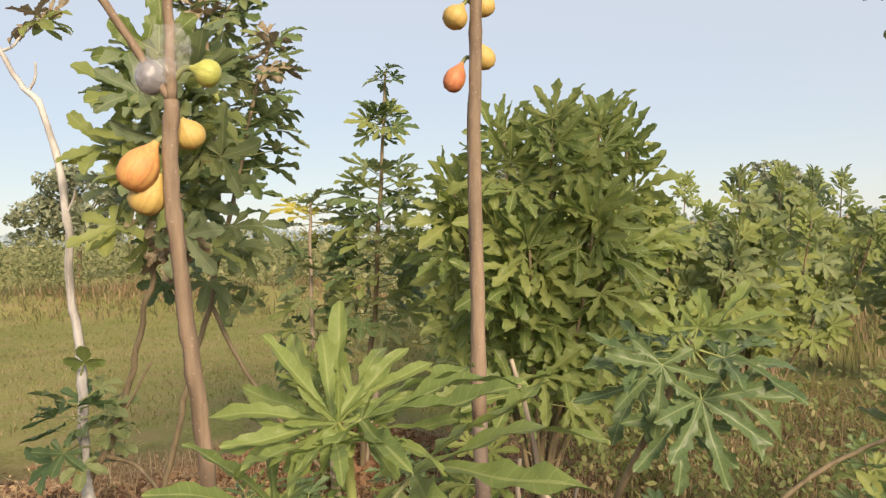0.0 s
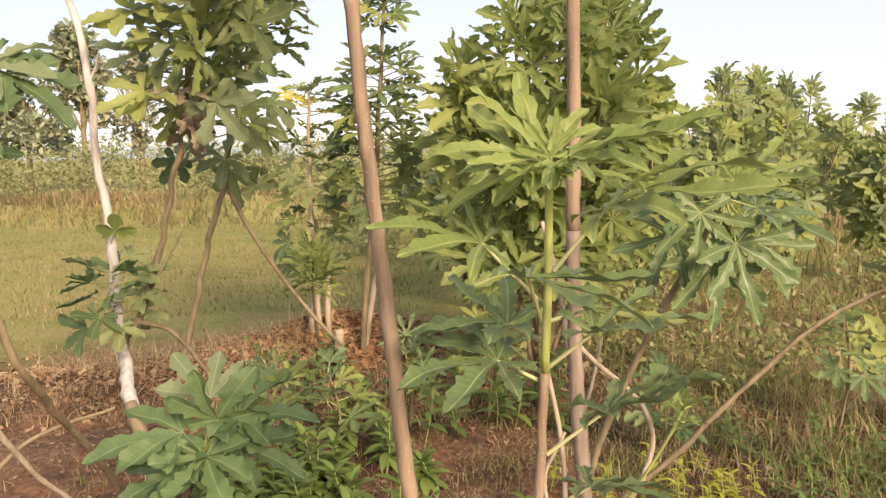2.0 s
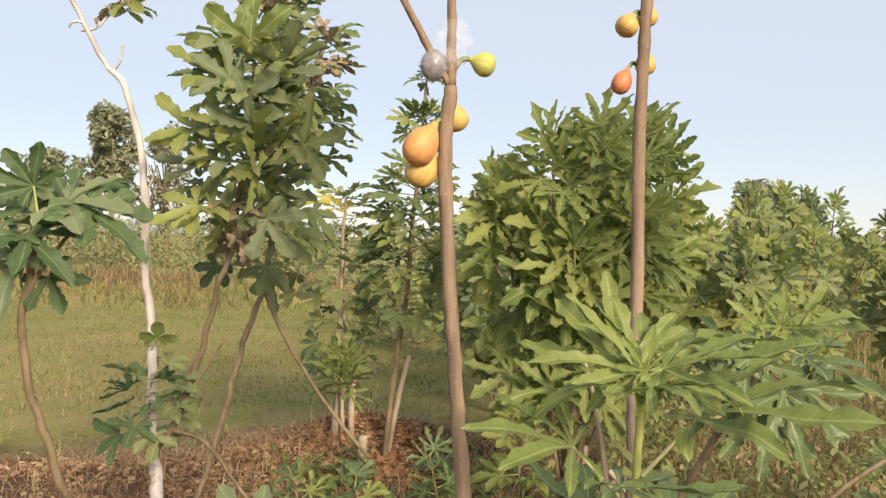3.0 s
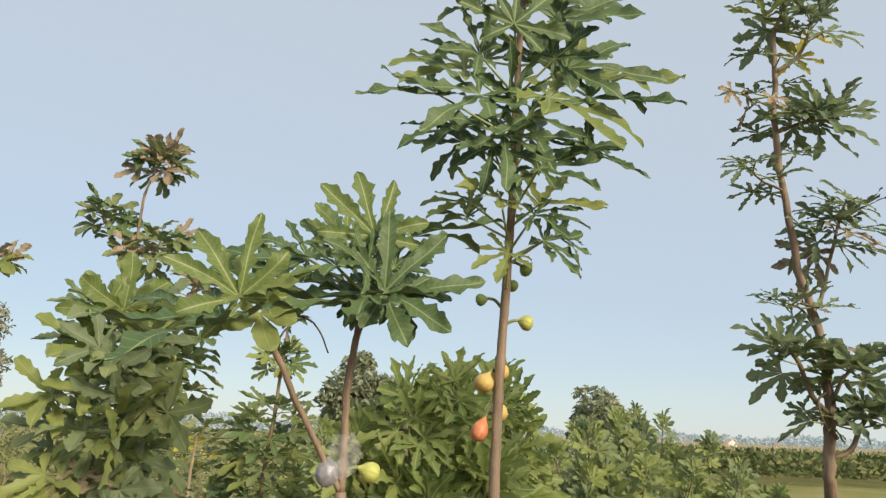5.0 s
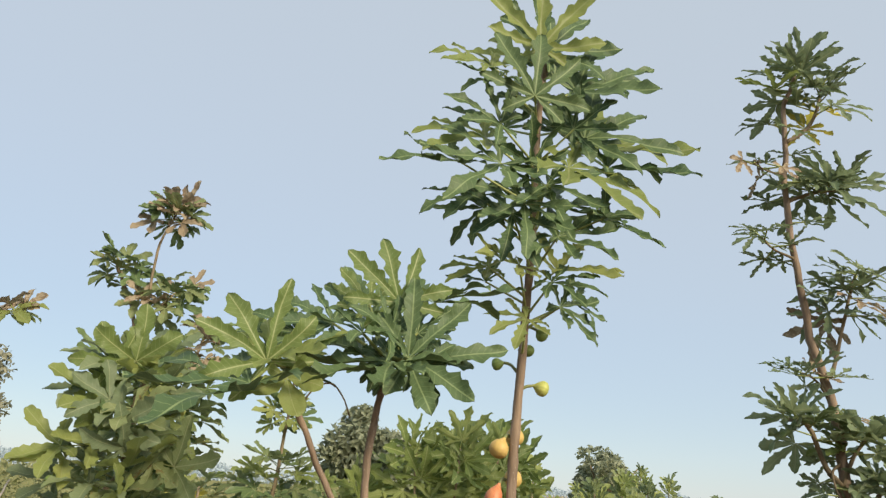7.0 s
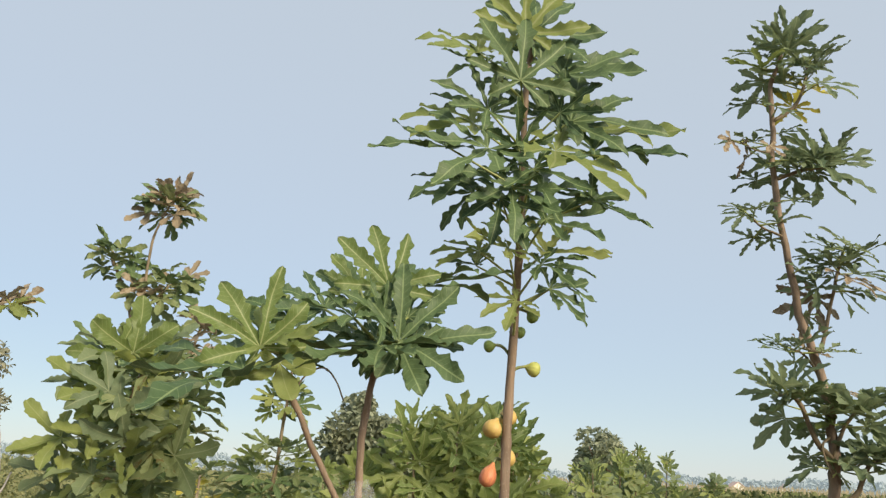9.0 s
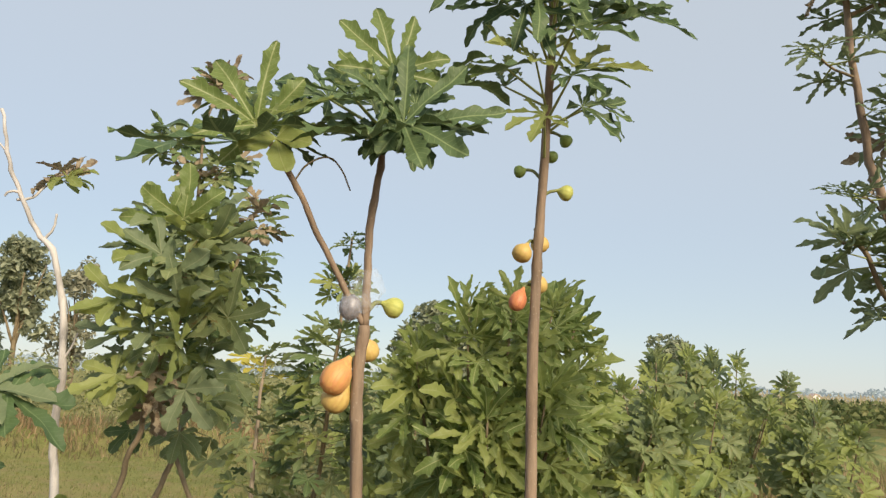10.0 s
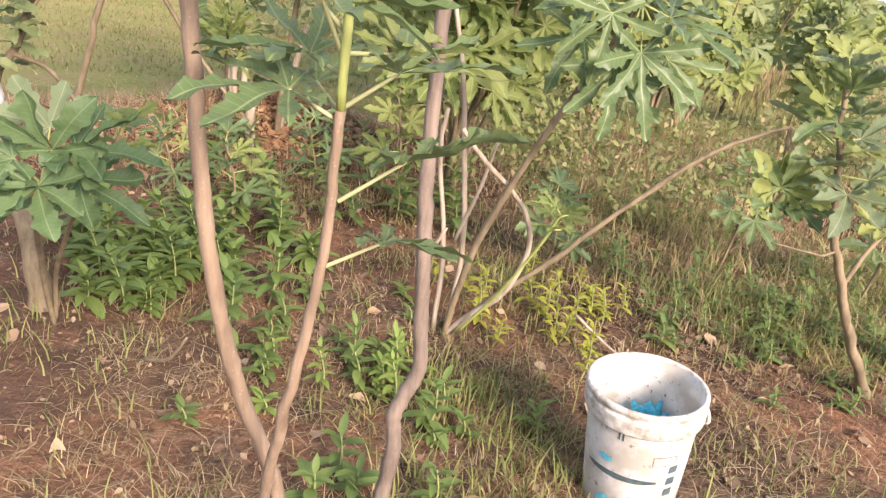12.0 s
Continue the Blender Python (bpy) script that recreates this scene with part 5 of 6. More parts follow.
foliage(back, BACK_B, 0.35, 0.8, 26, (0.18, 0.17), (0.15, 0.12), 0, 20, -25, 0, "round", (LEAF_BROAD, LEAF), 72, rod=PETIOLE_DULL)
foliage(back, BACK, 0.955, 1.0, 14, (0.15, 0.14), (0.08, 0.05), 0, 40, -20, 40, "round", (LEAF_BROAD, LEAF), 73, rod=PETIOLE_DULL, sunward=0.8)
foliage(back, BACK_C, 0.93, 1.0, 20, (0.16, 0.14), (0.09, 0.05), -20, 45, -30, 40, "round", (LEAF_DRY, LEAF_DRY, LEAF_BROAD, LEAF), 74, rod=PETIOLE_DULL, sunward=0.8)
foliage(back, BACK_D, 0.35, 1.0, 20, (0.15, 0.14), (0.10, 0.08), -5, 20, -30, 10, "round", (LEAF_DRY, LEAF_BROAD, LEAF_BROAD, LEAF), 75, rod=PETIOLE_DULL, sunward=0.8)
foliage(back, BACK_B, 0.82, 1.0, 16, (0.15, 0.14), (0.09, 0.06), -5, 30, -25, 20, "round", (LEAF_BROAD, LEAF_DRY, LEAF), 76, rod=PETIOLE_DULL, sunward=0.8)

# ---- slim fig further back, and the bushy one beside it ----
SLIM = [(-0.62, 4.55, 0.0), (-0.57, 4.52, 0.6), (-0.50, 4.5, 1.15), (-0.46, 4.5, 1.74), (-0.43, 4.5, 2.13), (-0.405, 4.5, 2.51)]
slim = thing("fig_tree", SLIM[0], "slim upright fig with tiers of lobed leaves", "fig tree", "fig trees")
stem("trunk", slim, SLIM, 0.020, 0.007, BARK_DULL, "", 50)
foliage(slim, SLIM, 0.40, 0.76, 70, (0.17, 0.17), (0.20, 0.15), 0, 20, -25, 0, "mid", (LEAF, LEAF_PALE, LEAF_BROAD), 81, rod=PETIOLE_DULL, fine=False, sunward=0.7)
foliage(slim, SLIM, 0.84, 0.90, 18, (0.14, 0.13), (0.10, 0.07), 10, 30, -20, 20, "mid", (LEAF, LEAF_PALE), 82, rod=PETIOLE_DULL, fine=False, sunward=0.7)
foliage(slim, SLIM, 0.97, 1.0, 7, (0.11, 0.09), (0.06, 0.03), 0, 30, -35, 10, "mid", (LEAF, LEAF_BROAD), 83, rod=PETIOLE_DULL, fine=False)


def bushy(base, stems, label, seed, mats, kind="mid", size=0.19, fine=False, per=26, rod=PETIOLE_DULL, low=0.42):
    """A fig of several stems, each given as (dx, dy, height) of its top."""
    t = thing("fig_tree", base, label, "fig tree", "fig trees")
    rng = random.Random(seed)
    for k, (dx, dy, h) in enumerate(stems):
        b = Vector(base)
        pts = [b, b + Vector((dx * 0.25, dy * 0.25, h * 0.3)), b + Vector((dx * 0.7, dy * 0.7, h * 0.65)), b + Vector((dx, dy, h))]
        stem("branch", t, pts, 0.016, 0.006, BARK_DULL, "", seed + k, 5, 8)
        foliage(t, pts, low, 0.86, per, (size, size), (0.15, 0.12), -5, 20, -30, 0, kind, mats, seed * 3 + k, rod=rod, fine=fine, az0=rng.uniform(0, 360), sunward=2.1, jitter=1.4)
        foliage(t, pts, 0.88, 1.0, 9, (size, size * 0.8), (0.08, 0.04), 20, 60, 0, 65, kind, mats, seed * 3 + k + 50, rod=rod, fine=fine, az0=rng.uniform(0, 360), sunward=1.8)
    return t


bushy((0.40, 3.85, 0.0), ((-0.40, -0.10, 1.74), (-0.15, -0.25, 1.98), (0.08, -0.25, 2.02), (0.34, -0.10, 2.06), (0.50, 0.05, 1.94), (0.15, 0.2, 2.02), (-0.32, 0.15, 1.68), (0.58, 0.10, 1.56), (0.26, -0.34, 1.60), (-0.05, -0.38, 1.45)), "bushy fig with many stems and long lobed leaves", 300, (LEAF_PALE, LEAF_PALE, LEAF_VEINY, LEAF_PALE, LEAF_PALE, LEAF_YOUNG, LEAF_VEINY), "tuft", 0.27, True, 10, PETIOLE, 0.48)
fig((0.913, 4.0, 1.989), (0.90, 4.02, 2.03), 0.07, FIG_GREEN, "pale green fig at the edge of the crown", 1.0)
fig((0.93, 4.0, 1.90), (0.92, 4.02, 1.95), 0.028, FIG_RED, "small reddish fig at the edge of the crown", 1.4)
yel = thing("fig_tree", (-0.90, 4.75, 0.0), "thin fig with one bright yellow leaf cluster", "fig tree", "fig trees")
YP = [(-0.90, 4.75, 0.0), (-0.93, 4.7, 0.75), (-0.92, 4.65, 1.42), (-0.90, 4.6, 1.75)]
stem("trunk", yel, YP, 0.02, 0.007, BARK_PALE, "", 60)
foliage(yel, YP, 0.90, 1.0, 12, (0.16, 0.15), (0.14, 0.06), -5, 30, -20, 30, "mid", (LEAF_YELLOW, LEAF_PALE, LEAF_YELLOW, LEAF_YELLOW, LEAF_BROAD), 91, rod=PETIOLE_DULL, fine=False)
foliage(yel, YP, 0.35, 0.85, 30, (0.17, 0.16), (0.14, 0.14), 0, 10, -25, 0, "mid", (LEAF, LEAF_PALE, LEAF_BROAD), 92, rod=PETIOLE_DULL, fine=False, sunward=0.7)
foliage(yel, [(-0.86, 4.2, 0.55), (-0.84, 4.15, 0.80)], 0, 1, 16, (0.17, 0.16), (0.08, 0.05), 10, 60, -10, 60, "deep", (LEAF_YOUNG, LEAF_PALE), 93, fine=False)
stem("branch", yel, [(-0.90, 4.72, 0.02), (-0.88, 4.4, 0.3), (-0.86, 4.2, 0.55), (-0.84, 4.15, 0.80)], 0.012, 0.006, BARK_DULL, "", 61)

# ---- figs of the row on the far side ----
for k, (x, y, h, w) in enumerate(((1.6, 5.7, 1.6, 0.5), (2.2, 6.0, 1.9, 0.6), (3.1, 7.6, 2.05, 0.7), (2.7, 6.6, 1.7, 0.6), (3.8, 8.2, 2.0, 0.7), (4.6, 9.6, 2.1, 0.8), (5.5, 12.4, 2.35, 0.9), (1.2, 6.4, 1.7, 0.6), (0.2, 6.2, 1.5, 0.6), (2.6, 9.5, 2.1, 0.8), (-0.1, 8.5, 1.8, 0.7), (4.3, 7.0, 1.45, 0.6), (5.6, 9.2, 1.5, 0.6), (1.5, 11.0, 2.2, 0.9))):
    rng = random.Random(900 + k)
    n = 5 if y < 8 else 4
    st = [(rng.uniform(-w, w) * 0.9, rng.uniform(-w, w) * 0.6, h * rng.uniform(0.60, 0.92)) for _ in range(n)] + [(rng.uniform(-0.2, 0.2), 0.0, h)]
    bushy((x, y, 0.0), st, "leafy fig bush in the orchard row", 400 + 17 * k, (LEAF_PALE, LEAF_BROAD, LEAF_PALE, LEAF_BROAD, LEAF_PALE, LEAF_BROAD, LEAF_DULL), "mid", 0.20, False, 15 if y < 8 else 12, None)

# ---- leafy plants at the near left ----
LEFT = [(-1.42, 2.74, -0.02), (-1.365, 2.60, 0.12), (-1.305, 2.28, 0.40), (-1.24, 1.93, 0.67), (-1.205, 1.74, 0.836), (-1.228, 1.67, 1.012), (-1.241, 1.62, 1.18), (-1.236, 1.60, 1.314), (-1.192, 1.58, 1.497)]
left = thing("fig_tree", LEFT[0], "leaning fig with large broad blue-green leaves", "fig tree", "fig trees")
stem("trunk", left, LEFT, 0.0125, 0.008, BARK_DULL, "", 70, 6, 9, 0.22, 0.3, 0.8)
stem("branch", left, [(-1.236, 1.60, 1.314), (-1.19, 1.59, 1.40), (-1.10, 1.57, 1.50)], 0.006, 0.004, BARK_DULL, "", 74)
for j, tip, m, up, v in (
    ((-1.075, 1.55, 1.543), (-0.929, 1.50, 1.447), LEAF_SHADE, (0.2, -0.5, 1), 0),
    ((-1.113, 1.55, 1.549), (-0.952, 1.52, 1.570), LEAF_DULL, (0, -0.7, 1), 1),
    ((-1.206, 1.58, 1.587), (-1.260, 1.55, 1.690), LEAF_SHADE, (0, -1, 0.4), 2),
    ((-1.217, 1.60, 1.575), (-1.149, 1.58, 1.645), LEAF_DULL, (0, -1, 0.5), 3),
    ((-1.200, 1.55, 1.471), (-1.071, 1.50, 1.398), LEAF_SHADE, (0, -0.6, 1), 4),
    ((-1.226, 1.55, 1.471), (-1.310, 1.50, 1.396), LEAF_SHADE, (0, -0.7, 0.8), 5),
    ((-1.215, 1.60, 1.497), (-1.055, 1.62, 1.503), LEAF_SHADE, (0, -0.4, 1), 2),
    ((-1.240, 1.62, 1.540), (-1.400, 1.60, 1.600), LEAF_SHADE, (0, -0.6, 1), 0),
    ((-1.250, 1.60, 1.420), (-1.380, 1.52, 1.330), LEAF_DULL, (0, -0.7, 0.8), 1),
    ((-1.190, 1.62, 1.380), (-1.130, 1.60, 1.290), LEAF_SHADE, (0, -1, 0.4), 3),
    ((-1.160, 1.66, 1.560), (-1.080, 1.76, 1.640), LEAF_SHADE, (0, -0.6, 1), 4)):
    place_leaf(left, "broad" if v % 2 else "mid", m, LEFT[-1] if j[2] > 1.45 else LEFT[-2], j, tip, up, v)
CLUMP = [(-0.965, 2.17, -0.02), (-0.93, 2.02, 0.28), (-0.80, 1.72, 0.54), (-0.69, 1.50, 0.70)]
CLUMP_B = [(-0.965, 2.17, 0.0), (-0.90, 2.06, 0.26), (-0.70, 1.75, 0.60), (-0.54, 1.55, 0.82)]
clump = thing("fig_sapling", CLUMP[0], "low young fig with large soft green leaves", "fig tree", "fig trees")
stem("stem", clump, CLUMP, 0.009, 0.006, BARK_DULL, "", 72)
stem("stem", clump, CLUMP_B, 0.008, 0.005, BARK_DULL, "", 73)
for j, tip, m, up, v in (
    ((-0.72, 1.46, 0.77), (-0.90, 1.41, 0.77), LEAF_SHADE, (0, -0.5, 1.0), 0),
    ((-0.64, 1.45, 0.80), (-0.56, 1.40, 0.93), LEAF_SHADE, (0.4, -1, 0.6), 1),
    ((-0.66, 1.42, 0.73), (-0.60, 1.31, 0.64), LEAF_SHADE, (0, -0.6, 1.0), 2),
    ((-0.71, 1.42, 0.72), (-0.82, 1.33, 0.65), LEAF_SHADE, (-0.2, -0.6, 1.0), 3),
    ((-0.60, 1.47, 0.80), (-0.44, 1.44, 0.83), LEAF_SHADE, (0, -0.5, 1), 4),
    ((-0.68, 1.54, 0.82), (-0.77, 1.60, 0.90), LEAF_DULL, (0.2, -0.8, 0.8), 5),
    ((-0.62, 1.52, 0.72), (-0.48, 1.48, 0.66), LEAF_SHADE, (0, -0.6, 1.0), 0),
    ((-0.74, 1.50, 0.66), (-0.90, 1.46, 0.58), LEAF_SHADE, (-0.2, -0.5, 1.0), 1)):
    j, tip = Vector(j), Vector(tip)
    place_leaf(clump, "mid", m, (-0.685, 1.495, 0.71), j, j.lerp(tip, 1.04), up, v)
foliage(clump, CLUMP_B, 0.80, 1.0, 5, (0.11, 0.10), (0.06, 0.04), 10, 45, 0, 40, "mid", (LEAF, LEAF_PALE), 98, az0=300)


# ---- low shoots round the bed ----
for k, (x, y, h, n, size, kind, m) in enumerate((
    (0.10, 3.6, 0.62, 12, 0.16, "mid", (LEAF_YOUNG, LEAF_PALE)), (-0.62, 3.2, 0.40, 9, 0.15, "mid", (LEAF_PALE, LEAF)), (-0.92, 3.3, 0.42, 8, 0.15, "deep", (LEAF, LEAF_PALE)),
    (-0.30, 3.5, 0.45, 9, 0.15, "deep", (LEAF_PALE, LEAF)), (0.78, 2.95, 0.42, 9, 0.13, "mid", (LEAF, LEAF_PALE)), (1.75, 3.3, 0.55, 10, 0.16, "mid", (LEAF_PALE, LEAF)), (2.3, 3.0, 0.50, 10, 0.15, "mid", (LEAF, LEAF_PALE)))):
    e = thing("fig_shoot", (x, y, height(x, y)), "low young fig shoot with a few lobed leaves", "fig shoot", "fig shoots")
    pts = [(x, y, -0.02), (x + 0.02, y - 0.03, h * 0.5), (x - 0.02, y - 0.06, h)]
    stem("stem", e, pts, 0.007, 0.004, BARK_DULL, "", 80 + k)
    foliage(e, pts, 0.45, 1.0, n, (size, size * 0.8), (0.08, 0.04), 0, 50, -20, 40, kind, m, 180 + k, sunward=0.5, rod_r=0.002)

# ---- bucket ----
def bucket():
    e = thing("bucket", (0.757, 1.530, height(0.757, 1.530)), "paint-stained white plastic bucket with blue smears, open", "bucket")
    e.rotation_euler = (radians(1.5), radians(-4.5), 0)
    H, r0, r1 = 0.36, 0.118, 0.142
    m, nt, b = mat_base("bucket_plastic", 0.42)
    f1, f2, f3 = noise_tex(nt, 9, 6.0), noise_tex(nt, 45, 5.0, 0.7), noise_tex(nt, 3.2, 3.0)
    c = mix(nt, ramp(nt, f1, [(0.42, (0, 0, 0)), (0.60, (0.85, 0.85, 0.85))]), (0.60, 0.585, 0.55), (0.37, 0.34, 0.285))
    c = mix(nt, ramp(nt, f2, [(0.615, (0, 0, 0)), (0.66, (1, 1, 1))]), c, (0.22, 0.19, 0.15))
    c = mix(nt, ramp(nt, f3, [(0.54, (0, 0, 0)), (0.68, (0.6, 0.6, 0.6))]), c, (0.42, 0.58, 0.60))
    nt.links.new(c, b.inputs["Base Color"])
    bump(nt, b, f2, 0.15, 0.002)

    def rad(z):
        return r0 + (r1 - r0) * z / H
    prof = [(0.0, 0.004), (r0 - 0.006, 0.0), (r0, 0.006), (rad(0.15), 0.15), (rad(0.28), 0.28), (rad(0.345), 0.345), (rad(H) - 0.001, H), (rad(H) - 0.0035, H), (rad(0.30) - 0.003, 0.30), (rad(0.02) - 0.003, 0.012), (0.0, 0.012)]
    part("bucket_body", mesh_object("bucket_body", *lathe(prof, 56), [m]), e)
    rim = [(rad(0.300), 0.296), (rad(0.300) + 0.010, 0.297), (rad(0.302) + 0.011, 0.301), (rad(0.335) + 0.011, 0.336), (rad(0.338) + 0.010, 0.340), (rad(0.340) + 0.007, 0.342), (rad(0.345) + 0.007, 0.349), (rad(0.348) + 0.009, 0.351), (rad(0.358) + 0.008, 0.361), (rad(0.36) + 0.003, 0.365), (rad(0.36) - 0.003, 0.364), (rad(0.36) - 0.004, 0.357)]
    worn = plain_material("rim_plastic", (0.30, 0.27, 0.22), (0.66, 0.64, 0.59), 34, 0.5, 0.3, 0.003)
    part("rim", mesh_object("rim", *lathe(rim, 56), [worn]), e, "dirty chipped rim")
    blue = plain_material("blue_stain", (0.06, 0.36, 0.50), (0.16, 0.52, 0.62), 40, 0.5, 0.1)
    dark = plain_material("dark_print", (0.05, 0.08, 0.09), (0.09, 0.13, 0.14), 60, 0.5, 0)

    def patch(name, a0, a1, z0, z1, mat, ragged=0.0, seed=0, slope=0.0, label=""):
        """A printed or smeared patch lying on the wall of the bucket; angles in degrees, 0 = +x."""
        rng = random.Random(seed)
        v, f, n = [], [], 14
        for i in range(n + 1):
            t = i / n
            a = radians(a0 + (a1 - a0) * t)
            env = 1.0 if not ragged else max(0.08, math.sin(math.pi * (0.04 + 0.92 * t)) ** 0.5) * rng.uniform(1 - ragged, 1)
            mid, half = (z0 + z1) / 2 + slope * (t - 0.5), (z1 - z0) / 2 * env
            for z in (mid - half, mid + half):
                r = rad(z) + 0.0012
                v.append((r * math.cos(a), r * math.sin(a), z))
        for i in range(n):
            f.append((2 * i, 2 * i + 2, 2 * i + 3, 2 * i + 1))
        part(name, mesh_object(name, v, f, [mat]), e, label)
    def inner_patch(name, a0, wide, z0, tall, mat, rng):
        """A dried splash on the inner wall: a ragged spot, angles in degrees."""
        v = []
        for i in range(9):
            q, k = 6.2832 * i / 9, rng.uniform(0.55, 1.0)
            a, z = radians(a0 + wide * k * math.cos(q)), z0 + tall * k * math.sin(q)
            v.append(((rad(z) - 0.0045) * math.cos(a), (rad(z) - 0.0045) * math.sin(a), z))
        part(name, mesh_object(name, v, [tuple(range(9))], [mat]), e)
    # the side towards the walk lies round -115 degrees
    patch("print_band", -168, -84, 0.150, 0.168, dark, 0.1, 1)
    patch("blue_smear", -152, -134, 0.186, 0.214, blue, 0.6, 2, 0.0, "blue paint smear")
    patch("blue_smear", -150, -100, 0.03, 0.10, blue, 0.7, 3, 0.0, "blue paint smear")
    for a in (-131, -127):
        patch("print_bar", a, a + 1.8, 0.270, 0.294, dark)
    for z0, z1, a0, a1 in ((0.212, 0.2135, -92, -66), (0.238, 0.2395, -92, -66), (0.212, 0.2395, -92.5, -92), (0.212, 0.2395, -66.5, -66)):
        patch("label_frame", a0, a1, z0, z1, dark)
    for k in range(4):
        z = 0.185 - k * 0.036
        patch("print_bar", -72, -61, z, z + 0.022, dark)
    grime = plain_material("dried_grime", (0.16, 0.135, 0.10), (0.38, 0.34, 0.27), 50, 0.8, 0.3, 0.003)
    rng = random.Random(88)
    for k in range(26):
        a, z = rng.uniform(-40, 220), rng.uniform(0.14, 0.34)
        w, h = rng.uniform(0.6, 3.2), rng.uniform(0.003, 0.012)
        inner_patch("grime_spot", a, w, z, h, grime, rng)
    # crumpled blue cloth inside
    bm = bmesh.new()
    bmesh.ops.create_icosphere(bm, subdivisions=4, radius=1)
    for v in bm.verts:
        d = v.co.normalized()
        v.co = Vector((d.x * 0.046, d.y * 0.04, d.z * 0.038 + 0.055)) * (1 + 0.35 * noise.noise(d * 3.0) + 0.2 * abs(noise.noise(d * 7)))
        v.co += Vector((0.015, 0.02, 0.0))
    bl = part("blue_cloth", bm, e, "crumpled bright blue cloth", plain_material("blue_cloth", (0.02, 0.30, 0.46), (0.05, 0.48, 0.62), 30, 0.6, 0.5, 0.01))
    bl.location = (0.032, 0.055, 0.140)
    v, f = lathe([(0.0, 0.0), (0.122, 0.0), (0.1225, 0.003), (0.0, 0.004)], 40)
    st = part("settled_residue", mesh_object("settled_residue", v, f, [plain_material("residue", (0.50, 0.52, 0.50), (0.74, 0.74, 0.72), 14, 0.6, 0.4)]), e)
    st.location = (0, 0, 0.10)
    v, f = tube_data(spline([(0.144, -0.02, 0.315), (0.155, -0.03, 0.30), (0.158, -0.035, 0.275), (0.150, -0.03, 0.268)], 5), 0.006, 0.004, 7, 0.3)
    part("torn_lug", mesh_object("torn_lug", v, f, [m]), e)


bucket()


# ---- weeds ----
def lance(mat):
    verts, faces, uvs = [], [], []
    for i in range(7):
        t = i / 6
        w = 0.19 * math.sin(math.pi * min(1, 0.06 + t * 0.94)) ** 0.8
        for c in (-1, 0, 1):
            verts.append((t, c * w, 0.35 * abs(c) * w + 0.10 * t - 0.34 * t * t))
            uvs.append((t, 0.5 + c * w))
    for i in range(6):
        for c in range(2):
            a = i * 3 + c
            faces.append((a, a + 3, a + 4, a + 1))
    return mesh_object("leaf", verts, faces, [mat], uvs)


WEED = leaf_material("weed_leaf", (0.085, 0.145, 0.038), (0.16, 0.23, 0.065), (0.20, 0.27, 0.08), 0.3, 0.45)
WEED_YELLOW = leaf_material("weed_yellow", (0.24, 0.28, 0.035), (0.40, 0.40, 0.06), (0.42, 0.44, 0.12), 0.35, 0.5)
WEED_FRESH = leaf_material("weed_fresh", (0.15, 0.24, 0.05), (0.24, 0.33, 0.08), (0.28, 0.36, 0.11), 0.35, 0.5)
LANCES = {m.name: lance(m) for m in (WEED, WEED_YELLOW, WEED_FRESH)}


def weed(x, y, h, n, mat, seed, size, label):
    rng = random.Random(seed)
    z = height(x, y)
    e = thing("weed", (x, y, z), label, "weed", "weeds")
    top = Vector((rng.uniform(-0.2, 0.2) * h, rng.uniform(-0.2, 0.2) * h, h))
    v, f = tube_data(spline([(0, 0, -0.01), top * 0.5 + Vector((0.01, 0, 0)), top], 4), 0.004, 0.002, 6, 0.1)
    part("stem", mesh_object("stem", v, f, [PETIOLE_DULL]), e)
    for i in range(n):
        t = 0.25 + 0.75 * i / max(1, n - 1)
        o = part("leaf", LANCES[mat.name], e)
        d = direction(i * 137.5 + rng.uniform(-20, 20), -5 + 60 * t * t + rng.uniform(-15, 15))
        k = size * rng.uniform(0.7, 1.2) * (1.1 - 0.45 * t)
        p = top * t
        o.matrix_basis = Matrix.Translation(p) @ frame_from(p, p + d, Vector((0, 0, 1))).to_4x4() @ Matrix.Diagonal((k, k, k, 1))


rng = random.Random(77)
for k in range(44):
    weed(rng.gauss(-0.76, 0.22), rng.gauss(2.72, 0.26), rng.uniform(0.08, 0.26), 20, WEED, 500 + k, 0.115, "leafy green weed with narrow pointed leaves")
weed(-0.76, 2.55, 0.10, 11, WEED, 540, 0.15, "star-shaped green weed with narrow leaves")
for k in range(22):
    weed(rng.gauss(0.68, 0.17), rng.gauss(2.50, 0.16), rng.uniform(0.07, 0.18), 13, WEED_YELLOW, 560 + k, 0.06, "yellow-green small weed on bare soil")
for x, y, h, n, s in ((0.02, 1.95, 0.14, 12, 0.09), (0.10, 2.0, 0.12, 12, 0.08), (-0.02, 2.05, 0.16, 14, 0.08), (0.22, 1.72, 0.16, 10, 0.09), (0.26, 1.80, 0.12, 9, 0.08), (-0.30, 2.05, 0.10, 8, 0.10), (-0.26, 2.3, 0.10, 8, 0.10), (-0.02, 1.48, 0.12, 9, 0.10), (0.02, 1.40, 0.10, 9, 0.10), (0.22, 1.38, 0.12, 8, 0.09), (-0.08, 1.36, 0.12, 9, 0.10), (-0.16, 2.42, 0.14, 10, 0.09)):
    weed(x, y, h, n, WEED, int(1000 * (x + y)), s, "small leafy green weed on bare soil")
for k in range(18):
    weed(rng.uniform(-0.45, 0.55), rng.uniform(1.3, 2.6), rng.uniform(0.03, 0.10), 8, (WEED, WEED, WEED_FRESH)[k % 3], 820 + k, 0.075, "small leafy weed in dry litter")
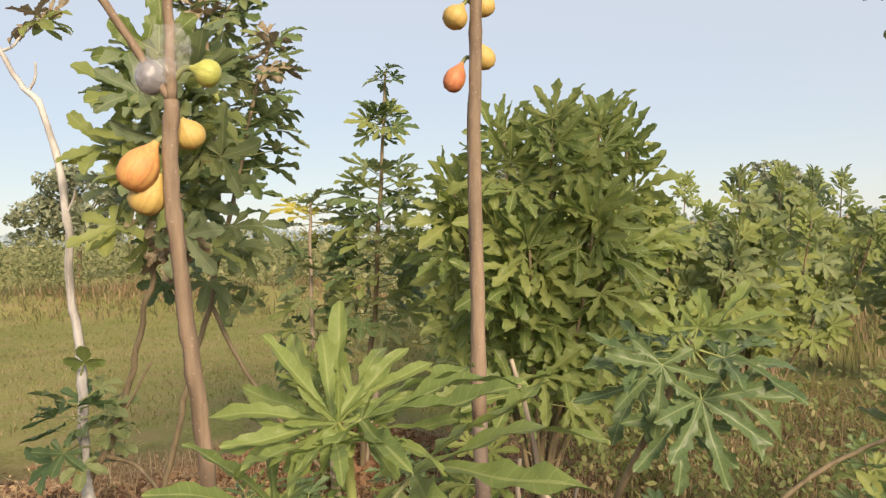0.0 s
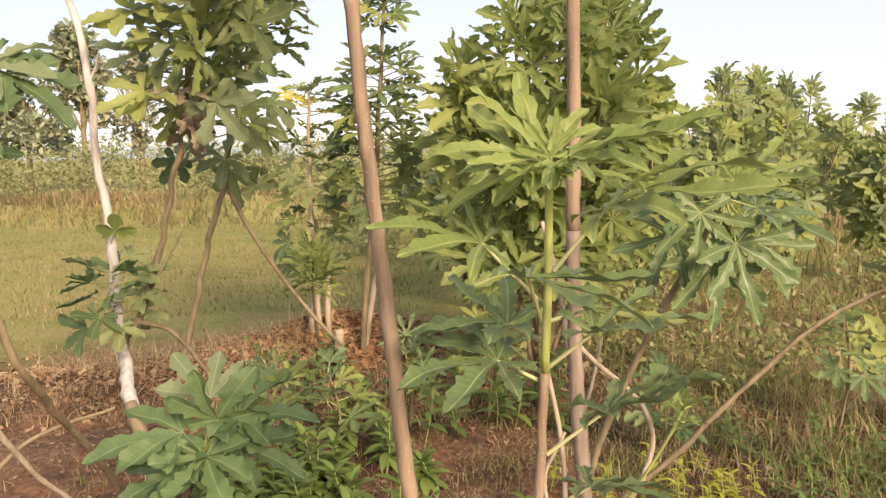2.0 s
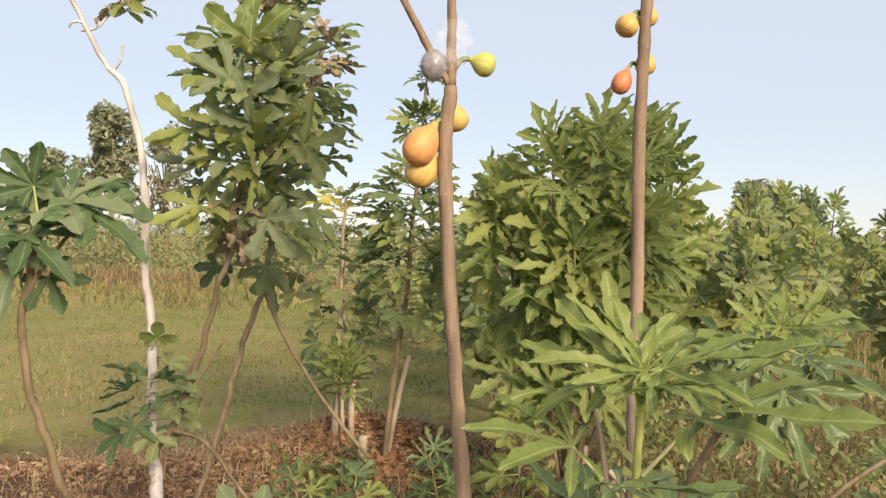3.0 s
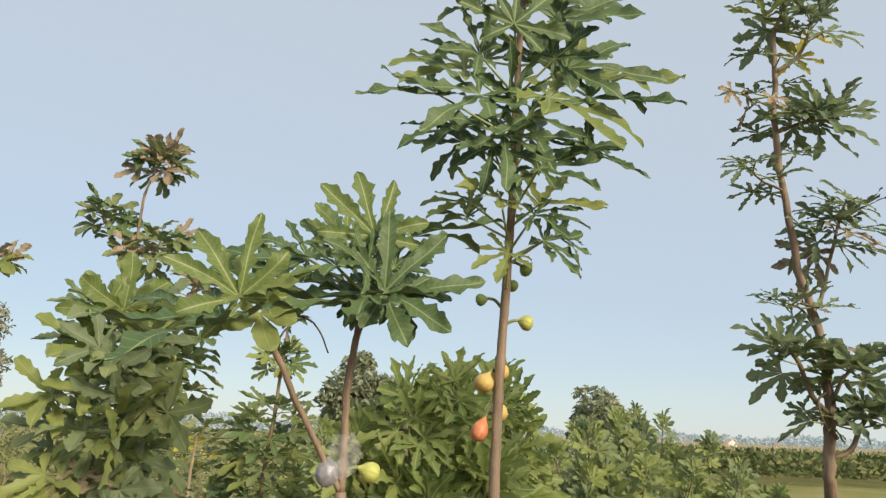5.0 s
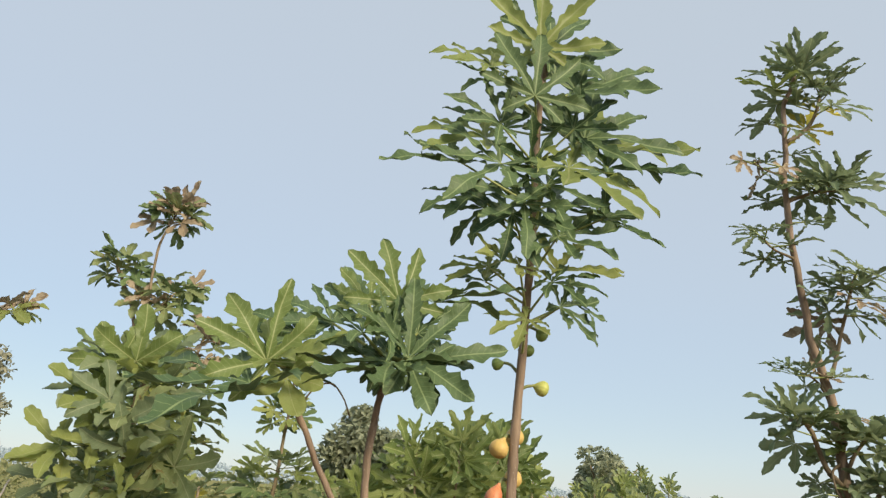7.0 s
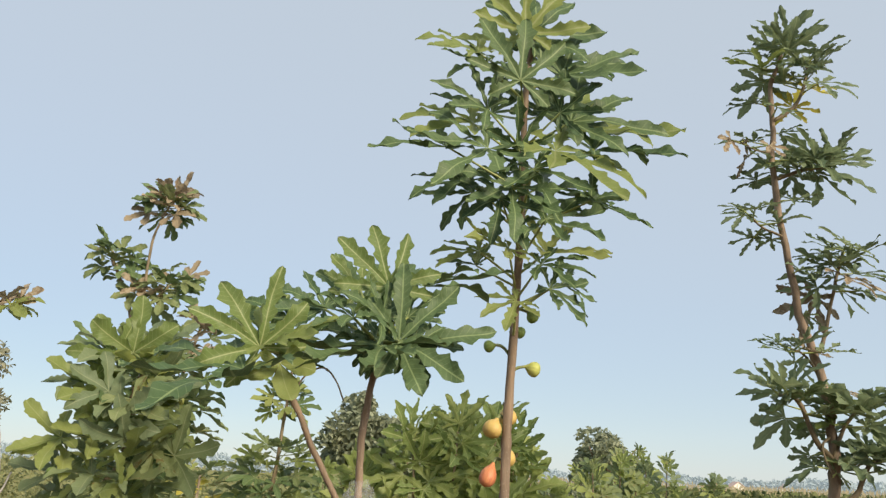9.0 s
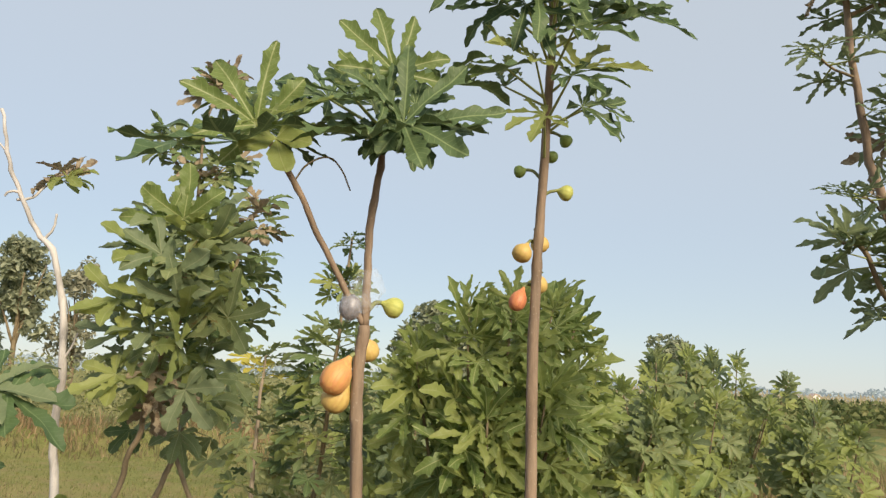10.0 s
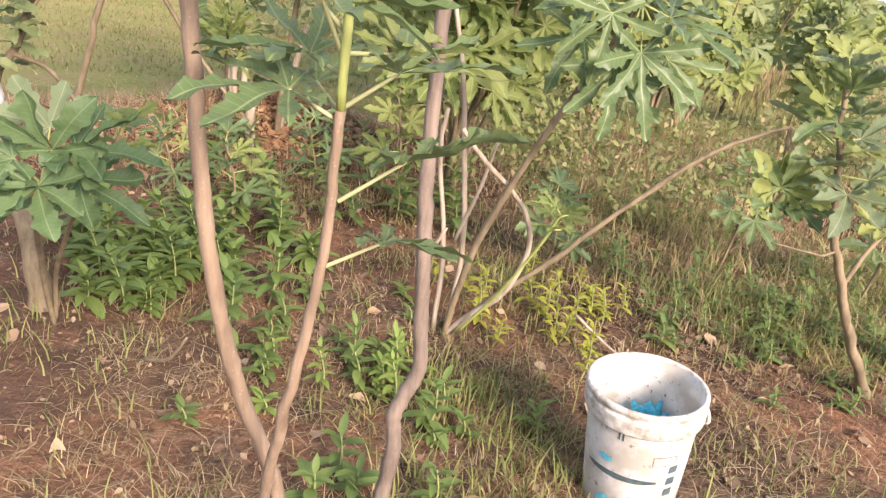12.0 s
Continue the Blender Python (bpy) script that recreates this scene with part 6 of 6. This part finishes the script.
for k in range(26):
    weed(rng.uniform(1.1, 2.3), rng.uniform(2.3, 3.4), rng.uniform(0.06, 0.2), 11, WEED, 620 + k, 0.075, "low green weed among dry litter")
for k in range(60):
    weed(rng.gauss(1.62, 0.28), rng.gauss(2.72, 0.30), rng.uniform(0.03, 0.10), 10, WEED, 700 + k, 0.06, "low broad-leaved weed creeping over the soil")
for k in range(8):
    weed(rng.gauss(0.10, 0.11), rng.gauss(1.98, 0.09), rng.uniform(0.08, 0.17), 14, WEED_FRESH, 780 + k, 0.06, "fresh green leafy weed beside the stem")
for k in range(30):
    weed(rng.uniform(-1.0, 0.5), rng.uniform(3.2, 4.4), rng.uniform(0.12, 0.34), 12, WEED, 660 + k, 0.13, "green weed at the foot of the fig trees")

# ---- dead wood on the ground ----
for k, (pts, r, m) in enumerate((
    ([(-1.90, 2.22, 0.02), (-1.646, 2.30, 0.32), (-1.503, 2.35, 0.44), (-1.28, 2.43, 0.50)], 0.010, BARK_DULL),
    ([(-1.48, 1.80, 0.86), (-1.465, 1.95, 0.70), (-1.463, 2.20, 0.38), (-1.425, 2.40, 0.17), (-1.37, 2.55, 0.01)], 0.011, BARK_PALE),
    ([(0.78, 2.35, 0.12), (0.90, 2.24, 0.05), (1.02, 2.10, 0.03)], 0.006, BARK_PALE),
    ([(-0.62, 1.95, 0.03), (-0.52, 1.85, 0.10), (-0.46, 1.80, 0.20)], 0.006, BARK_DULL))):
    e = thing("dead_branch", pts[0], "dry fallen branch lying over the bed", "branch")
    stem("limb", e, pts, r, r * 0.55, m, "", 600 + k)
STUMPS = ((-0.98, 4.75, 0.50, 0.035, 0.06), (-0.86, 4.7, 0.62, 0.022, 0.03), (-0.62, 4.6, 0.75, 0.02, 0.14), (-0.72, 4.2, 0.34, 0.03, 0.0))
for k, (x, y, h, r, lean) in enumerate(STUMPS):
    e = thing("stump", (x, y, -0.02), "weathered pale stump of an old fig", "stump", "stumps")
    stem("limb", e, [(x, y, -0.02), (x + lean * 0.4, y, h * 0.5), (x + lean, y, h)], r, r * 0.8, BARK_PALE, "", 640 + k, flare=0.4)


# ---- distance ----
def leaf_mass(name, clumps, leaf, mat, label, category, seed, kind="stuff", per=1.0):
    """Foliage as one object: many small leaf quads scattered in uneven clumps (x, y, z, rx, rz, count)."""
    rng = random.Random(seed)
    verts, faces = [], []
    for x, y, z, rx, rz, n in clumps:
        for _ in range(int(n * per)):
            d = Vector((rng.gauss(0, 1), rng.gauss(0, 1), rng.gauss(0, 1))).normalized() * rng.uniform(0.45, 1.08) ** 0.6
            c = Vector((x + d.x * rx, y + d.y * rx, max(0.03, z + d.z * rz)))
            k = leaf * rng.uniform(0.5, 1.4)
            r = Euler((rng.uniform(-1.1, 1.1), rng.uniform(-1.1, 1.1), rng.uniform(0, 6.28))).to_matrix()
            s = len(verts)
            bend = rng.uniform(-0.25, 0.1)
            for q in ((-0.5, 0, 0), (-0.18, -0.20, 0.06), (-0.18, 0.20, 0.06), (0.22, -0.17, 0.04 + bend * 0.5), (0.22, 0.17, 0.04 + bend * 0.5), (0.52, 0, bend)):
                verts.append(c + r @ (Vector(q) * k))
            faces += [(s, s + 1, s + 2), (s + 1, s + 3, s + 4, s + 2), (s + 3, s + 5, s + 4)]
    return tagged(new(name, mesh_object(name, verts, faces, [mat], smooth=False)), label, category, kind=kind)


rng = random.Random(5)
hedge = [(x + rng.uniform(-0.5, 0.5), 23 + rng.uniform(-1.2, 1.2), 0.7 + rng.uniform(0, 0.55), rng.uniform(0.7, 1.2), rng.uniform(0.6, 1.1), 330) for x in np.arange(-27, 3, 0.55)]
leaf_mass("hedge", hedge, 0.16, BRUSH, "tangled green hedge beyond the field", "hedge", 6)
scrub = [(x + rng.uniform(-0.6, 0.6), 11.5 + 0.55 * max(0, x) + rng.uniform(-1.5, 1.5), 0.5 + rng.uniform(0, 0.5), rng.uniform(0.5, 1.0), rng.uniform(0.5, 1.0), 210) for x in np.arange(-1.6, 7.5, 0.45)]
leaf_mass("scrub", scrub, 0.14, BRUSH, "green scrub behind the fig row", "scrub", 7)
under = [(rng.uniform(0.4, 4.5), rng.uniform(3.6, 8.0), rng.uniform(0.15, 0.5), rng.uniform(0.25, 0.5), rng.uniform(0.2, 0.45), 300) for _ in range(30)]
leaf_mass("undergrowth", under, 0.050, island_material("under", [(0.1, (0.13, 0.17, 0.06)), (0.45, (0.22, 0.26, 0.095)), (0.75, (0.32, 0.33, 0.14)), (0.88, (0.40, 0.32, 0.18)), (0.98, (0.34, 0.22, 0.12))], 0.6, 0.45), "tangled undergrowth of weeds below the figs", "weeds", 8)


def far_tree(x, y, h, w, seed, label, mat=FAR_LEAF_HAZED, leaf=0.3, dense=1.0):
    rng = random.Random(seed)
    e = thing("tree", (x, y, 0), label, "tree", "far trees")
    b = Vector((x, y, 0))
    stem("trunk", e, [b, b + Vector((0.1, 0, h * 0.3)), b + Vector((0, 0, h * 0.75))], 0.16, 0.05, BARK_DULL, "", seed, 4, 7)
    for k in range(6):
        a = rng.uniform(0, 6.28)
        q = b + Vector((math.cos(a) * w * 0.6, math.sin(a) * w * 0.6, h * rng.uniform(0.6, 0.9)))
        p = b + Vector((0.05, 0, h * rng.uniform(0.3, 0.5)))
        stem("limb", e, [p, (p + q) / 2 + Vector((0, 0, 0.1)), q], 0.06, 0.02, BARK_DULL, "", seed + k, 3, 6)
    cl = [(x + rng.uniform(-w, w) * (1.1 - f), y + rng.uniform(-w, w) * 0.7, h * (0.35 + 0.65 * f), w * rng.uniform(0.22, 0.42), h * rng.uniform(0.06, 0.12), 170 * dense) for f in [rng.random() for _ in range(22)]]
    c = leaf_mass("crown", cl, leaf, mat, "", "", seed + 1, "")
    c.parent = e
    c.matrix_parent_inverse = Matrix.Translation(-b)


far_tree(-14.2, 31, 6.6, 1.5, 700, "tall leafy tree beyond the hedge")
# this thin crown's grey-green is paled for haze as well
far_tree(-11.9, 31, 5.6, 1.3, 710, "thin open-crowned tree beyond the hedge", island_material("far_dry_hazed", [(0.1, (0.22, 0.23, 0.16)), (0.9, (0.36, 0.35, 0.25))], 0.7, 0.35), 0.25, 0.5)
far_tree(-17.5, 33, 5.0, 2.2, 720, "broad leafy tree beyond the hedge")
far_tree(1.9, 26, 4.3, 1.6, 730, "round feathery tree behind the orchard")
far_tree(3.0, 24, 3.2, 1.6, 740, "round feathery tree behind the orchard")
far_tree(9.6, 23, 3.3, 1.5, 750, "dense round tree at the edge of the field", FAR_LEAF_HAZED, 0.22)

CORN = island_material("corn", [(0.1, (0.06, 0.085, 0.03)), (0.5, (0.11, 0.14, 0.05)), (0.9, (0.22, 0.22, 0.10))], 0.7, 0.25)
TASSEL = island_material("tassel", [(0.1, (0.26, 0.23, 0.15)), (0.9, (0.36, 0.31, 0.20))], 0.8, 0.2)


def corn_field():
    rng = random.Random(31)
    verts, faces, idx = [], [], []
    for row in range(26):
        y0 = 34 + row * 1.4
        for k in range(190):
            x, y = 8 + k * 0.42 + rng.uniform(-0.15, 0.15), y0 + rng.uniform(-0.25, 0.25)
            h = rng.uniform(1.55, 1.95)
            for b in range(7):
                a, z = rng.uniform(0, 6.28), h * (0.25 + 0.1 * b)
                s = len(verts)
                dx, dy, l = math.cos(a), math.sin(a), rng.uniform(0.3, 0.55)
                verts += [(x - dy * 0.035, y + dx * 0.035, z), (x + dy * 0.035, y - dx * 0.035, z), (x + dx * l * 0.6, y + dy * l * 0.6, z + 0.22), (x + dx * l, y + dy * l, z + 0.02)]
                faces.append((s, s + 1, s + 2)), faces.append((s, s + 2, s + 3))
                idx += [0, 0]
            s = len(verts)
            verts += [(x - 0.05, y, h), (x + 0.05, y, h), (x + rng.uniform(-0.1, 0.1), y, h + 0.18)]
            faces.append((s, s + 1, s + 2))
            idx.append(1)
    tagged(new("corn_field", mesh_object("corn_field", verts, faces, [CORN, TASSEL], mat_index=idx, smooth=False)), "field of ripening maize with pale tassels", "corn field", kind="stuff")


corn_field()
# haze is painted into the far tree line: blue-grey base and faint glow
HAZE = bpy.data.materials.new("haze_glow_trees")
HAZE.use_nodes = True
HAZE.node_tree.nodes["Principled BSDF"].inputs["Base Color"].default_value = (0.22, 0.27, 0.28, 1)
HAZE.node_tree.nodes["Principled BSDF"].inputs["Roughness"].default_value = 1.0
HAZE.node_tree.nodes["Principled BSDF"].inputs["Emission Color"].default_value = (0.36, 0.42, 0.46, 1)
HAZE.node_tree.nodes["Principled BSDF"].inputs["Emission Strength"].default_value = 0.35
rng = random.Random(9)
ring = []
for a in np.arange(-60, 62, 0.45):
    d = 420 + rng.uniform(-40, 40)
    ring.append((math.sin(radians(a)) * d, math.cos(radians(a)) * d, 4.0 + 3.0 * noise.noise((a * 0.2, 0, 0)), rng.uniform(2.5, 4.0), 3.5 + 2.5 * noise.noise((a * 0.35, 3, 0)), 110))
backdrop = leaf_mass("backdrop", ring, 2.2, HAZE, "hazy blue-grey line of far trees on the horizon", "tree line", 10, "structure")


def house(x, y, w, seed):
    e = thing("house", (x, y, 0), "far white house with pale gabled roof", "house", "far houses")
    wall = plain_material("house_wall", (0.62, 0.60, 0.56), (0.74, 0.72, 0.68), 0.5, 0.9, 0)
    roof = plain_material("house_roof", (0.52, 0.36, 0.30), (0.66, 0.52, 0.46), 0.8, 0.9, 0)
    d = w * 0.7
    v = [(-w / 2, -d / 2, 0), (w / 2, -d / 2, 0), (w / 2, d / 2, 0), (-w / 2, d / 2, 0), (-w / 2, -d / 2, 3), (w / 2, -d / 2, 3), (w / 2, d / 2, 3), (-w / 2, d / 2, 3), (0, -d / 2, 5.0), (0, d / 2, 5.0)]
    f = [(0, 1, 5, 4), (1, 2, 6, 5), (2, 3, 7, 6), (3, 0, 4, 7), (4, 5, 8), (6, 7, 9)]
    part("wall", mesh_object("wall", v, f, [wall], smooth=False), e)
    v = [(-w / 2 - 0.5, -d / 2 - 0.5, 2.9), (0, -d / 2 - 0.5, 5.25), (w / 2 + 0.5, -d / 2 - 0.5, 2.9), (-w / 2 - 0.5, d / 2 + 0.5, 2.9), (0, d / 2 + 0.5, 5.25), (w / 2 + 0.5, d / 2 + 0.5, 2.9)]
    v += [(a, b, c - 0.25) for a, b, c in v]
    f = [(0, 1, 4, 3), (1, 2, 5, 4), (6, 9, 10, 7), (7, 10, 11, 8), (0, 6, 7, 1), (1, 7, 8, 2), (3, 4, 10, 9), (4, 5, 11, 10), (0, 3, 9, 6), (2, 8, 11, 5)]
    part("roof", mesh_object("roof", v, f, [roof], smooth=False), e)


house(203, 330, 6.0, 1)
house(228, 330, 5.0, 2)
